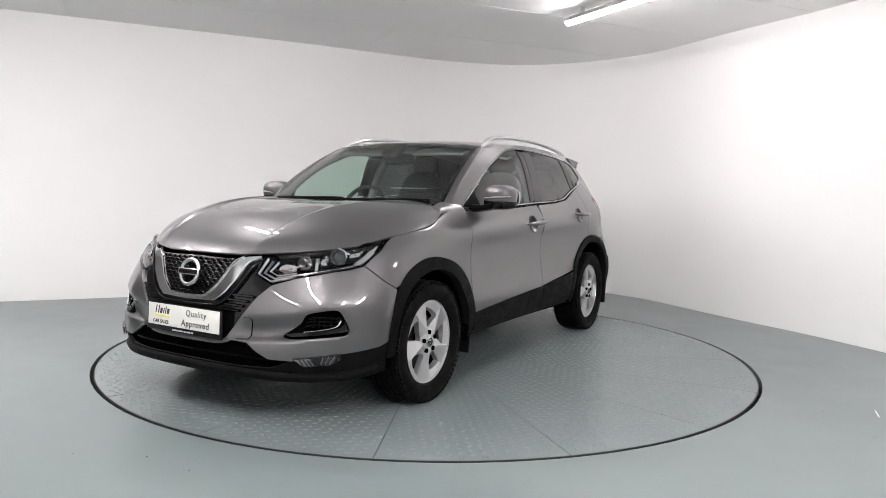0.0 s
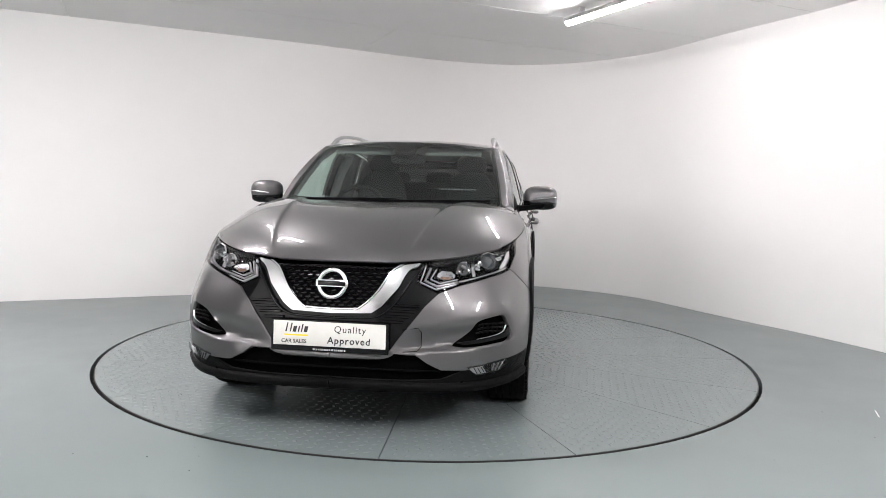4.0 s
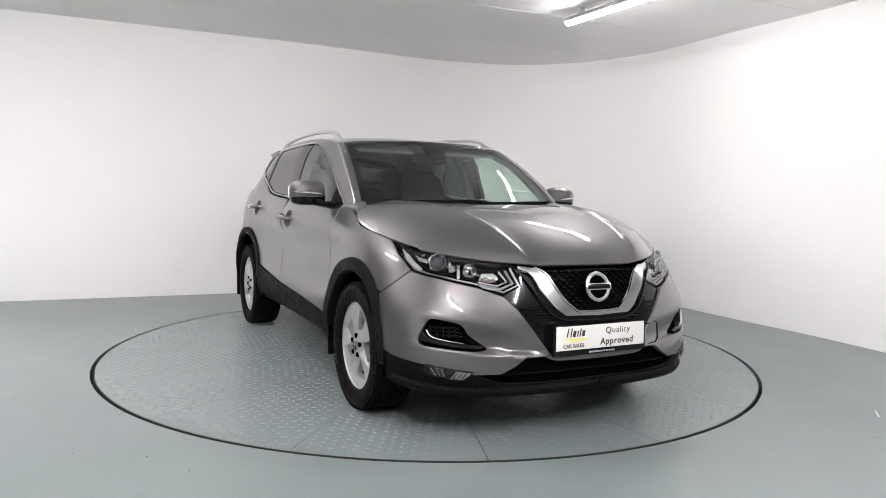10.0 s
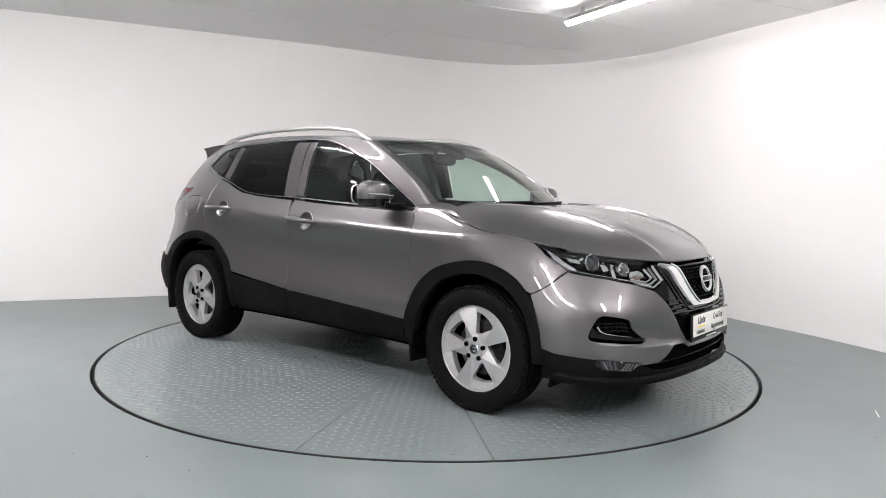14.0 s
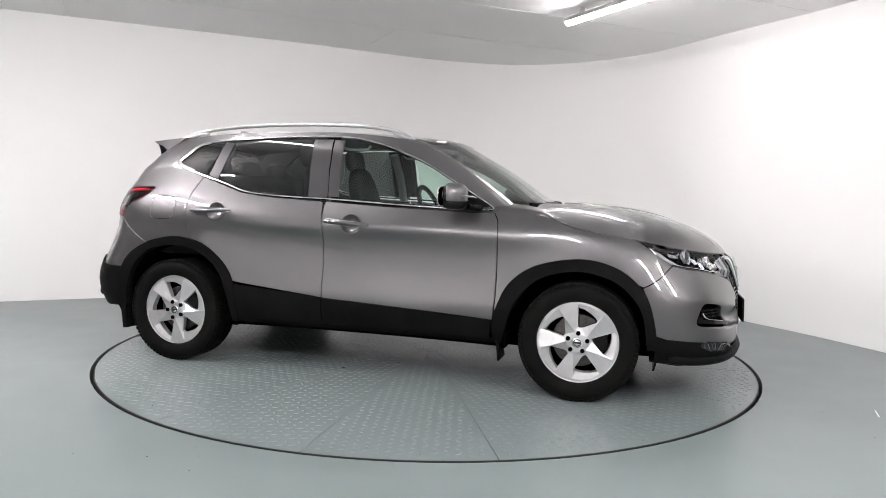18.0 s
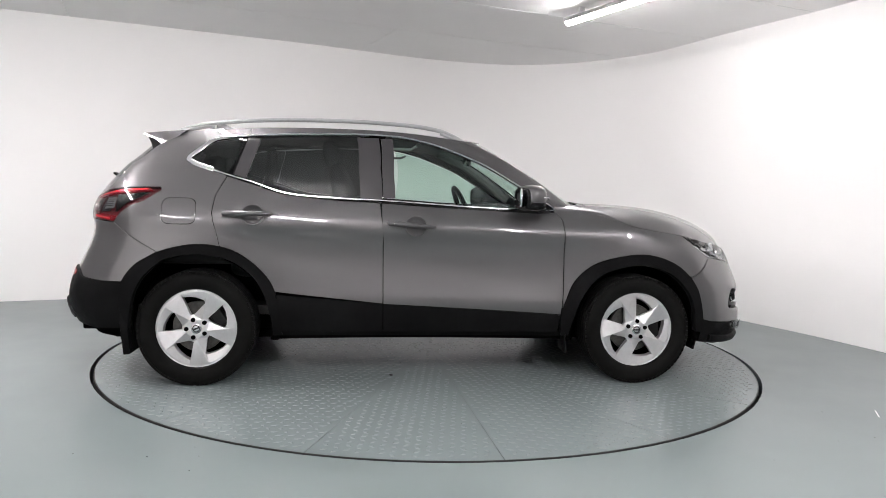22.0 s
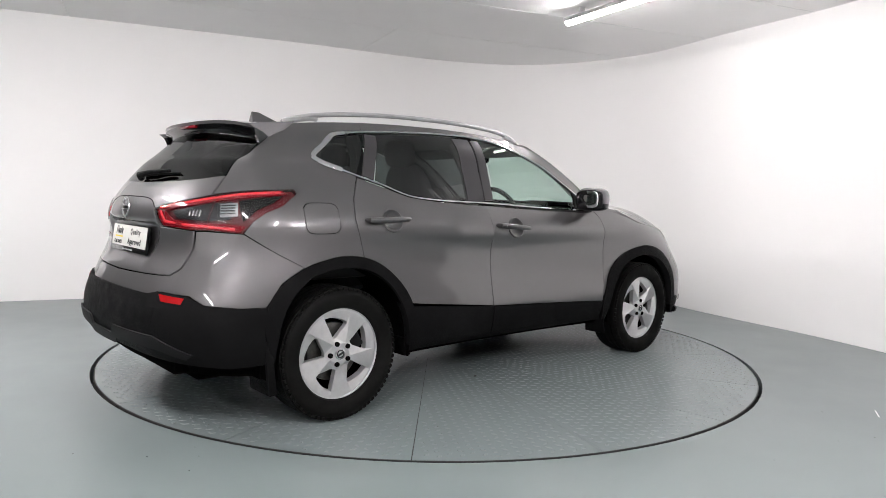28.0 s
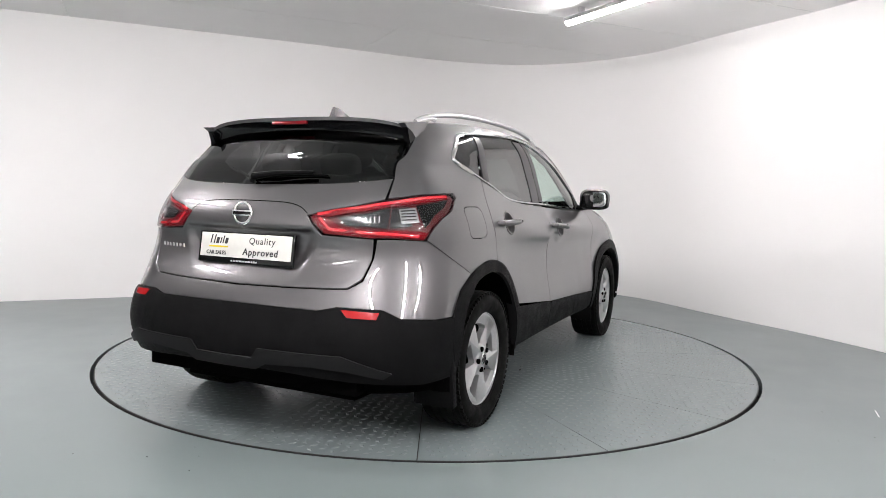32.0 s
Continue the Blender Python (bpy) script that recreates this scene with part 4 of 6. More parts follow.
def build_front():
    face = [(2.15, 0, .815), (2.135, .30, .818), (2.09, .392, .826), (2.146, .382, .740), (2.125, .472, .694), (2.168, .424, .636), (2.194, .371, .565), (2.209, .319, .496), (2.221, .280, .443), (2.232, .229, .393), (2.24, 0, .393)]
    F = dict(lo=0, hi=6)
    panel("nose_panel", LOWER, face, M_GLOSSBLACK, car, off=-0.014, depth=0.01, both=True, label="gloss black nose panel", **F)
    # honeycomb grille: hexagon rims between the arms of the V
    bm = bmesh.new()
    hexr = 0.0215
    for j in range(13):
        for i in range(-10, 11):
            y, z = i * hexr * 1.9 + (j % 2) * hexr * 0.95, 0.632 + j * 0.0165
            lim = 0.15 + (z - 0.62) * 0.80
            if abs(y) > lim - 0.012 or z > 0.806:
                continue
            uvp = LOWER.find([(None, abs(y), z)], 0, 3)
            x = LOWER.at(*uvp.T)[0][0]
            outer, inner = [], []
            for k in range(6):
                a = math.pi / 6 + k * math.pi / 3
                outer.append(bm.verts.new((x - .004, y + math.cos(a) * hexr * 1.08, z + math.sin(a) * hexr * .52)))
                inner.append((bm.verts.new((x - .002, y + math.cos(a) * hexr * .88, z + math.sin(a) * hexr * .36)), bm.verts.new((x - .016, y + math.cos(a) * hexr * .80, z + math.sin(a) * hexr * .28))))
            for k in range(6):
                k2 = (k + 1) % 6
                bm.faces.new((outer[k], outer[k2], inner[k2][0], inner[k][0]))
                bm.faces.new((inner[k][0], inner[k2][0], inner[k2][1], inner[k][1]))
    grille = part("grille", bm, M_GRILLE, car, "gloss black honeycomb grille", sharp=25)
    tagged(grille, kind="stuff")
    vee = [(2.10, .385, .822), (2.171, .300, .720), (2.202, .228, .634), (2.212, .185, .603), (2.221, 0, .597), (2.217, 0, .617), (2.211, .135, .625), (2.186, .220, .718), (2.135, .312, .816)]
    panel("grille_vee", LOWER, vee, M_VEE, car, off=0.010, depth=0.03, cell=0.02, both=True, label="chrome V round the grille", **F)
    band("vee_edge", LOWER, [(None, .312, .812), (None, .219, .716), (None, .134, .628), (None, .09, .619), (None, 0.001, .617)], 0.010, 0.006, M_CHROME, car, off=0.010, both=True, label="raised bright inner edge of the V", **F)
    band("vee_trim", LOWER, [(None, .396, .800), (None, .325, .705), (None, .262, .622), (None, .20, .585), (None, .10, .578), (None, 0.001, .577)], 0.009, 0.004, M_GLOSSBLACK, car, both=True, **F)
    for s in (-1, 1):
        for k in range(4):
            z = .640 - .024 * k
            band("gill", LOWER, [(None, .268 - .012 * k, z), (None, .40 - .024 * k, z - .004)], 0.013, 0.010, M_GLOSSBLACK, car, s, off=-0.010, rounded=False, **F)
        # painted bumper with its side duct
        bumper = [(1.668, .886, .662), (1.812, .785, .778), (1.958, .696, .753), (2.07, .57, .723), (2.126, .476, .690), (2.168, .420, .633), (2.194, .367, .562), (2.209, .315, .493), (2.221, .276, .440), (2.228, .262, .424), (2.206, .385, .424), (2.198, .438, .384), (2.179, .502, .350), (2.134, .609, .345), (2.059, .724, .370), (1.95, .815, .380), (1.80, .88, .394)] + sd((1.742, .41), (1.731, .496), (1.688, .62))
        bp = panel("front_bumper", LOWER, bumper, M_PAINT, car, s, holes=[DUCT], depth=0.03, cell=0.014, dent=bumper_dent, **F)
        panel("duct_back", LOWER, [(a * .99 + .02, b * .985, c) for a, b, c in DUCT], M_BLACK, bp, s, off=-0.043, depth=0.002, **F)
        for k in range(3):
            band("duct_slat", LOWER, [(None, .79, .545 - k * .018), (None, .70, .552 - k * .018), (None, .672 - k * .006, .545 - k * .018)], 0.006, 0.004, M_PLASTIC, bp, s, off=-0.02, **F)
        for k in range(5):
            band("duct_slat", LOWER, [(None, .78 - k * .022, .556), (None, .78 - k * .022, .505)], 0.005, 0.004, M_PLASTIC, bp, s, off=-0.02, rounded=False, **F)
        panel("duct_blade", LOWER, [(1.965, .800, .530), (1.985, .785, .500), (2.06, .71, .488), (2.145, .569, .470), (2.13, .60, .460), (2.06, .70, .468), (1.96, .812, .482)], M_GLOSSBLACK, bp, s, off=-0.010, depth=0.02, **F)
        band("duct_edge", LOWER, [(1.985, .788, .535), (2.0, .775, .510), (2.035, .744, .498), (2.10, .655, .484)], (0.010, 0.003), 0.004, M_SATIN, bp, s, off=-0.010, label="bright duct edge", **F)
        # fog lamp
        fog = panel("fog_lamp", LOWER, [(2.132, .616, .359), (2.06, .715, .371), (1.992, .785, .380), (1.981, .789, .350), (2.02, .753, .327), (2.102, .655, .318), (2.12, .634, .338)], M_LAMPBLACK, bp, s, off=0.002, label="clear fog lamp in black surround", **F)
        panel("fog_reflector", LOWER, [(2.088, .680, .358), (2.124, .624, .352), (2.113, .640, .336), (2.100, .657, .324), (2.070, .698, .326)], M_HOUSING, fog, s, off=0.004, depth=0.008, label="bright reflector", **F)
        panel("fog_bulb", LOWER, [(2.0, .775, .370), (2.06, .718, .363), (2.045, .725, .330), (2.01, .757, .334)], M_LAMPGREY, fog, s, off=0.005, depth=0.006, **F)
        for k in range(3):
            band("fog_rib", LOWER, [(None, .768 - .018 * k, .367), (None, .750 - .014 * k, .334)], 0.003, 0.004, M_HOUSING, fog, s, off=0.006, rounded=False, **F)
        for k in range(3):
            band("fog_rib", LOWER, [(None, .676 - .016 * k, .355), (None, .690 - .016 * k, .328)], 0.003, 0.003, M_LAMPGREY, fog, s, off=0.007, rounded=False, **F)
        panel("fog_lens", LOWER, [(2.132, .616, .359), (2.06, .715, .371), (1.992, .785, .380), (1.981, .789, .350), (2.02, .753, .327), (2.102, .655, .318), (2.12, .634, .338)], M_LENS, fog, s, off=0.014, depth=0.006, label="clear lens", **F)
    band("bumper_bridge", LOWER, [(None, .285, .428), (None, .24, .412), (None, .12, .409), (None, .001, .409)], 0.022, 0.006, M_PAINT, car, off=-0.004, both=True, label="thin painted strip under the plate", **F)
    for line in ([(None, .325, .530), (None, .395, .540), (None, .412, .520), (None, .412, .455), (None, .395, .436), (None, .330, .432)],):
        band("tow_cover_joint", LOWER, line, 0.003, 0.0008, M_BLACK, car, 1, off=-0.002, rounded=False, **F)
    lower = [(2.236, 0, .304), (2.208, .345, .298), (2.16, .50, .303), (2.14, .572, .330), (2.134, .609, .341), (2.059, .724, .366), (1.95, .815, .375), (1.80, .88, .390), (1.745, None, .405), (1.73, None, .26), (1.85, .82, .245), (2.11, .55, .242), (2.2, 0, .250)]
    low = panel("lower_bumper", LOWER, lower, M_PLASTIC, car, off=-0.004, both=True, label="black grained plastic", **F)
    panel("lower_intake", LOWER, [(2.232, 0, .412), (2.228, .262, .432), (2.206, .385, .432), (2.17, .50, .356), (2.12, .612, .345), (2.16, .50, .29), (2.236, 0, .29)], M_BLACK, low, off=-0.060, depth=0.003, both=True, label="deep black lower intake", **F)
    band("intake_bar", LOWER, [(None, .50, .335), (None, .2, .345), (None, .001, .346)], 0.012, 0.008, M_GRILLE, low, off=-0.035, both=True, **F)
    band("front_lip", LOWER, [(1.80, .862, .285), (1.92, .79, .272), (2.06, .655, .268), (2.15, .48, .272), (2.205, .25, .278), (2.222, 0.001, .280)], 0.044, 0.018, M_PLASTIC, low, both=True, label="black front splitter", **F)
    # badge
    b = LOWER.at(*LOWER.find([(None, 0.0, .729)], 0, 2).T)[0]
    m = Matrix.Translation((b[0] + .018, 0, .729)) @ Matrix.Rotation(radians(-14), 4, "Y")
    ring = [(0.062 + .011 * math.cos(a), .011 * math.sin(a)) for a in np.linspace(0, 2 * math.pi, 13)]
    badge = part("badge", spin_profile(ring, 40, "x", m), M_CHROME, car, "round chrome badge ring with a bar")
    part("badge_bar", box((0, 0, 0), (.016, .150, .034), m @ Matrix.Translation((.004, 0, 0)), 0.004), M_CHROME, badge)
    part("badge_plate", box((0, 0, 0), (.004, .128, .022), m @ Matrix.Translation((.0125, 0, 0)), 0.001), M_GLOSSBLACK, badge)
    number_plate(2.250, 1)
    head_lamps()


def number_plate(x, way):
    """A white dealer plate in a black holder; way +1 faces forward."""
    z = .501 if way > 0 else .888
    tilt = -2 if way > 0 else 8
    m = Matrix.Translation((x, 0, z)) @ Matrix.Rotation(radians(90 if way > 0 else -90), 4, "Z") @ Matrix.Rotation(radians(90 + (tilt if way > 0 else -tilt)), 4, "X")
    if way < 0:
        m = Matrix.Translation((x, 0, z)) @ Matrix.Rotation(radians(-90), 4, "Z") @ Matrix.Rotation(radians(90 - tilt), 4, "X")
    at = lambda x, y, z: m @ Matrix.Translation((x, y, z))
    holder = part("plate_holder", box((0, 0, 0), (.545, .142, .014), at(0, -.008, -.007), 0.004), M_GLOSSBLACK, car, "black plastic plate holder")
    plate = part("dealer_plate", box((0, 0, 0), (.520, .110, .004), at(0, .002, .001), 0.0015), M_PLATE, holder, "white dealer plate with black words")
    f = m @ Matrix.Translation((0, 0.002, .0036))
    words("CAR SALES", .0245, f @ Matrix.Translation((-.222, -.044, 0)), M_INK, plate, bold=0.0004)
    words("Quality", .043, f @ Matrix.Translation((.022, .011, 0)), M_INK, plate, slant=0.06, bold=0.0007, space=1.16)
    words("Approved", .043, f @ Matrix.Translation((-.008, -.040, 0)), M_INK, plate, slant=0.06, bold=0.0007, space=1.16)
    bm = bmesh.new()
    x0 = -.205
    for w, h in ((.006, .040), (.006, .040), (.016, .027), (.006, .027), (.006, .036), (.016, .027)):
        add_box(bm, (x0 + w / 2, .006 + h / 2, .0002), (w, h, .0012))
        x0 += w + (.014 if h == .040 and x0 < -.2 else .008)
    for v in bm.verts:
        v.co.x += v.co.y * 0.22
    bm.transform(f)
    part("plate_mark", bm, M_INK, plate, smooth=False)
    part("plate_bar", box((0, 0, 0), (.112, .007, .0012), f @ Matrix.Translation((-.152, -.008, .0002))), M_YELLOW, plate, smooth=False)
    bm = bmesh.new()
    x0 = -.075
    for w in (.012, .008, .006, .006, .008, .012, .008, .008, .012, .008, .006, .008, .008, .004, .008):
        add_box(bm, (x0 + w / 2, -.068, .0035), (w * .7, .008, .001))
        x0 += w + .0022
    bm.transform(m)
    part("holder_mark", bm, M_WHITE, holder, smooth=False)


def head_lamps():
    F = dict(lo=0, hi=6)
    for s in (-1, 1):
        lamp = panel("head_lamp", LOWER, HEAD_LAMP, M_LAMPBLACK, car, s, off=-0.050, depth=0.002, cell=0.03, label="clear head lamp with dark housing", **F)
        panel("lens", LOWER, HEAD_LAMP, M_LENS, lamp, s, off=0.0, depth=0.03, cell=0.03, label="clear lens", **F)
        # projector in a six-sided bright bezel, and a facetted bowl nearer the grille
        for (y, z, r, d, sides) in ((.700, .828, .034, .038, 8), (.590, .797, .027, .040, 16)):
            q = LOWER.find([(None, y, z)], 0, 5)
            p, nn = LOWER.at(*q.T)[0], LOWER.normal(*q.T)[0]
            ax = Vector((nn[0] + .55, s * nn[1] * .8, nn[2] * .4)).normalized()
            m = Matrix.Translation((p[0] - d * nn[0], s * (p[1] - d * nn[1]), p[2] - .004)) @ ax.to_track_quat("X", "Z").to_matrix().to_4x4()
            part("lamp_ring", spin_profile([(r * 1.30, -.006), (r * 1.34, .012), (r * 1.22, .018), (r * 1.02, .008), (r * .98, -.02)], sides, "x", m), M_REFLECTOR, lamp, "bright bezel", sharp=30)
            if sides == 8:
                part("projector", spin_profile([(0, .022), (r * .35, .020), (r * .65, .013), (r * .98, -.006)], 24, "x", m), M_BULB, lamp, "dark glass projector")
            else:
                part("high_beam_bowl", spin_profile([(r * 1.0, .006), (r * .8, -.006), (r * .5, -.014), (r * .16, -.018), (0, -.018)], 10, "x", m), M_HOUSING, lamp, "bright facetted bowl", sharp=10)
                part("bulb", spin_profile([(0, .006), (.006, .004), (.008, -.016)], 12, "x", m), M_LAMPGREY, lamp)
        # bright wings either side of the projector
        panel("bezel_wing", LOWER, [(1.80, .765, .868), (1.845, .735, .862), (1.86, .738, .842), (1.815, .768, .846)], M_REFLECTOR, lamp, s, off=-0.022, depth=0.012, label="bright wing", **F)
        panel("bezel_wing", LOWER, [(1.925, .655, .842), (1.95, .635, .836), (1.965, .640, .806), (1.95, .662, .800)], M_REFLECTOR, lamp, s, off=-0.030, depth=0.01, **F)
        panel("divider", LOWER, [(1.965, .628, .826), (1.972, .620, .826), (1.995, .628, .766), (1.985, .636, .766)], M_REFLECTOR, lamp, s, off=-0.024, depth=0.02, **F)
        # small bright facets round the lamps
        rng = random.Random(7)
        for k in range(20):
            t = (k + .5) / 20
            y = .50 + .27 * t
            z = .772 + .085 * t + rng.uniform(-.020, .016)
            q = LOWER.find([(None, y, z)], 0, 5)
            p, nn = LOWER.at(*q.T)[0], LOWER.normal(*q.T)[0]
            d = rng.uniform(.024, .034)
            rot = Matrix.Rotation(rng.uniform(-.6, .6), 4, "X") @ Matrix.Rotation(rng.uniform(-.7, .5), 4, "Y") @ Matrix.Rotation(s * (.5 + rng.uniform(-.5, .5)), 4, "Z")
            part("reflector_facet", box((0, 0, 0), (.004, rng.uniform(.010, .026), rng.uniform(.005, .013)), Matrix.Translation((p[0] - d * nn[0], s * (p[1] - d * nn[1]), p[2])) @ rot, .001), M_REFLECTOR, lamp)
        # layered chevrons of the running lamp
        band("running_lamp", LOWER, [(2.084, .412, .818), (2.135, .394, .745), (2.126, .466, .714), (2.075, .555, .734)], 0.006, 0.008, M_WHITE, lamp, s, off=-0.016, rounded=False, label="white running lamp bar", **F)
        band("chevron", LOWER, [(2.08, .435, .815), (2.122, .416, .752), (2.112, .474, .727), (2.06, .560, .744)], 0.010, 0.006, M_HOUSING, lamp, s, off=-0.026, rounded=False, label="grey inner light guide", **F)
        band("chevron", LOWER, [(2.07, .462, .812), (2.108, .440, .760), (2.098, .484, .741), (2.05, .560, .756)], 0.005, 0.006, M_WHITE, lamp, s, off=-0.030, rounded=False, **F)
        panel("reflector_wedge", LOWER, [(2.055, .485, .812), (2.085, .472, .775), (2.075, .502, .757), (2.04, .548, .765), (2.03, .530, .800)], M_REFLECTOR, lamp, s, off=-0.042, depth=0.006, label="bright reflector", **F)
        panel("indicator", LOWER, [(2.075, .490, .772), (2.085, .482, .764), (2.06, .525, .755), (2.05, .530, .765)], M_AMBER, lamp, s, off=-0.034, depth=0.006, label="small amber bulb cover", **F)
        panel("lamp_mask", LOWER, [(1.66, .798, .912), (1.745, .764, .884), (1.86, .676, .864), (1.97, .553, .846), (2.05, .442, .832), (2.045, .46, .822), (1.95, .58, .836), (1.84, .70, .852), (1.73, .785, .874)], M_LAMPBLACK, lamp, s, off=-0.014, depth=0.02, label="dark inner mask", **F)
        panel("side_reflector", LOWER, [(1.69, .790, .885), (1.72, .775, .880), (1.775, .768, .835), (1.84, .745, .795), (1.815, .775, .792), (1.74, .795, .846)], M_REFLECTOR, lamp, s, off=-0.026, depth=0.006, label="bright side reflector", **F)
        band("lamp_edge", LOWER, [(1.815, .782, .798), (1.90, .735, .780), (1.97, .680, .768), (2.065, .568, .743)], 0.004, 0.006, M_REFLECTOR, lamp, s, off=-0.014, **F)
        band("lamp_edge", LOWER, [(1.73, .800, .852), (1.815, .778, .803), (1.955, .692, .775), (2.06, .572, .750)], 0.006, 0.004, M_HOUSING, lamp, s, off=-0.026, **F)


def gate_dent(x, y, z):
    """The hollow in the tailgate that holds the plate."""
    ramp = lambda a: (lambda c: c * c * (3 - 2 * c))(min(1.0, max(0.0, a)))
    wide = .40 - .55 * max(0, .93 - z)
    return .020 * ramp((wide - abs(y)) / .08) * ramp((.985 - z) / .025) * ramp((z - .745) / .13)


def build_rear():
    R = dict(lo=6, hi=15)
    gate_line = [(-2.105, 0, .730), (-2.095, .25, .734), (-2.048, .54, .742), (-2.012, .590, .776), (-1.966, .612, .861), (-1.955, .612, .945), (-2.022, .396, .957), (-2.047, .328, 1.043), (-2.022, .41, 1.071), (-1.90, .635, 1.132), (-1.812, .618, 1.206), (None, .56, 1.197), (None, .50, 1.188), (None, .40, 1.180), (None, .25, 1.174), (None, 0, 1.170)]
    gate = panel("tailgate", REAR, gate_line, M_PAINT, car, both=True, cell=0.022, dent=gate_dent, **R)
    panel("rear_window", REAR, [(None, 0, 1.174), (None, .25, 1.178), (None, .40, 1.184), (None, .50, 1.193), (None, .56, 1.202), (-1.808, .614, 1.214), (-1.68, .600, 1.315), (-1.59, .57, 1.405), (-1.66, .33, 1.44), (-1.70, 0, 1.45)], M_REARGLASS, gate, off=-0.002, both=True, depth=0.01, label="dark tinted rear window", **R)
    # thin black strip that draws the shade line of the tailgate crease
    band("gate_crease_shade", REAR, [(None, .001, 1.098), (None, .20, 1.094), (None, .285, 1.078), (None, .33, 1.05)], 0.004, 0.0006, M_BLACK, gate, both=True, off=0.0005, **R)
    for s in (-1, 1):
        lamp = panel("tail_lamp", REAR, TAIL_LAMP, M_REDDARK, car, s, off=-0.022, depth=0.002, cell=0.03, label="red tail lamp with clear inner strip", **R)
        panel("lens", REAR, TAIL_LAMP, M_LENS, lamp, s, off=0.003, depth=0.02, cell=0.03, label="clear outer lens", **R)
        upper = [(-2.035, .350, 1.045), (-2.015, .42, 1.062), (-1.90, .64, 1.121), (-1.755, .745, 1.140), (-1.60, .785, 1.146), (-1.58, .792, 1.128), (-1.70, .775, 1.118), (-1.80, .728, 1.108), (-1.90, .645, 1.092), (-1.99, .49, 1.055), (-2.01, .42, 1.035)]
        lower = [(-2.035, .350, 1.040), (-2.018, .41, .968), (-1.965, .60, .955), (-1.925, .67, .957), (-1.812, .782, .948), (-1.79, .795, .975), (-1.86, .735, .985), (-1.93, .66, .985), (-1.97, .60, .984), (-2.0, .48, .995), (-2.012, .415, 1.030)]
        for name, o in (("upper_bar", upper), ("lower_bar", lower)):
            panel(name, REAR, o, M_RED, lamp, s, off=-0.006, depth=0.012, cell=0.02, label="bright red light guide", **R)
        panel("clear_strip", REAR, [(-2.0, .46, 1.035), (-1.90, .64, 1.080), (-1.82, .715, 1.090), (-1.83, .725, 1.0), (-1.93, .66, .998), (-1.99, .50, 1.002)], M_LAMPGREY, lamp, s, off=-0.014, depth=0.006, cell=0.03, label="smoked clear strip", **R)
        panel("reverse_lamp", REAR, [(-1.955, .565, 1.045), (-1.905, .640, 1.056), (-1.912, .645, 1.018), (-1.95, .58, 1.014)], M_LAMPGREY, lamp, s, off=-0.009, depth=0.004, label="ribbed reversing lamp", **R)
        for k in range(4):
            band("reverse_rib", REAR, [(None, .580 + .016 * k, 1.040 + .002 * k), (None, .585 + .016 * k, 1.018)], 0.005, 0.004, M_SATIN, lamp, s, off=-0.008, rounded=False, **R)
        for line in ([(-2.024, .375, 1.046), (-1.96, .55, 1.086), (-1.90, .64, 1.107), (-1.80, .72, 1.122), (-1.70, .765, 1.130), (-1.61, .785, 1.136)], [(-2.024, .385, 1.030), (-2.008, .43, .985), (-1.965, .60, .972), (-1.925, .665, .970), (-1.83, .765, .960)]):
            band("light_guide", REAR, line, 0.013, 0.003, M_REDGLOW, lamp, s, off=-0.004, rounded=False, label="clear red light guide", **R)
        band("lamp_split", REAR, [(None, .652, 1.118), (None, .668, .958)], 0.004, 0.002, M_REDDARK, lamp, s, off=-0.002, rounded=False, **R)
        panel("indicator", REAR, [(-1.865, .685, 1.078), (-1.80, .730, 1.083), (-1.80, .740, 1.015), (-1.865, .695, 1.01)], M_HOUSING, lamp, s, off=-0.009, depth=0.004, **R)
        for k in range(4):
            band("indicator_rib", REAR, [(-1.86, .69, 1.068 - .015 * k), (-1.81, .73, 1.070 - .015 * k)], 0.004, 0.004, M_LAMPBLACK, lamp, s, off=-0.008, rounded=False, **R)
        panel("wing_strip", REAR, [(-1.80, .738, 1.098), (-1.60, .79, 1.118), (-1.65, .80, 1.090), (-1.73, .785, 1.050), (-1.79, .770, .995)], M_GLOSSBLACK, lamp, s, off=-0.010, depth=0.004, **R)
        # reflectors in the bumper
        panel("rear_reflector", REAR, [(-2.095, .547, .655), (-2.04, .695, .648), (-2.052, .690, .622), (-2.102, .577, .628)], M_REDREFLEX, car, s, off=0.014, depth=0.01, label="red bumper reflector", **R)
        bumper = [(-1.800, .790, .937), (-1.925, .674, .945), (-1.947, .628, .943), (-1.960, .622, .861), (-2.008, .600, .768), (-2.045, .548, .733), (-2.098, .25, .725), (-2.11, 0, .721), (-2.14, 0, .652), (-2.12, .444, .652), (-2.092, .525, .670), (-2.022, .702, .664), (-1.985, .776, .628), (-1.85, .865, .612), (-1.735, None, .610), (-1.656, None, .714), (-1.543, None, .781)]
        panel("rear_bumper", REAR, bumper, M_PAINT, car, s, **R)
    low = panel("lower_rear_bumper", REAR, [(-2.145, 0, .648), (-2.125, .444, .648), (-2.096, .525, .665), (-2.027, .702, .659), (-1.99, .776, .623), (-1.85, .865, .606), (-1.735, None, .604), (-1.748, None, .50), (-1.72, None, .345), (-1.86, .80, .345), (-2.03, .62, .368), (-2.13, .32, .385), (-2.15, 0, .39)], M_PLASTIC, car, off=0.012, depth=0.06, both=True, label="black grained plastic", **R)
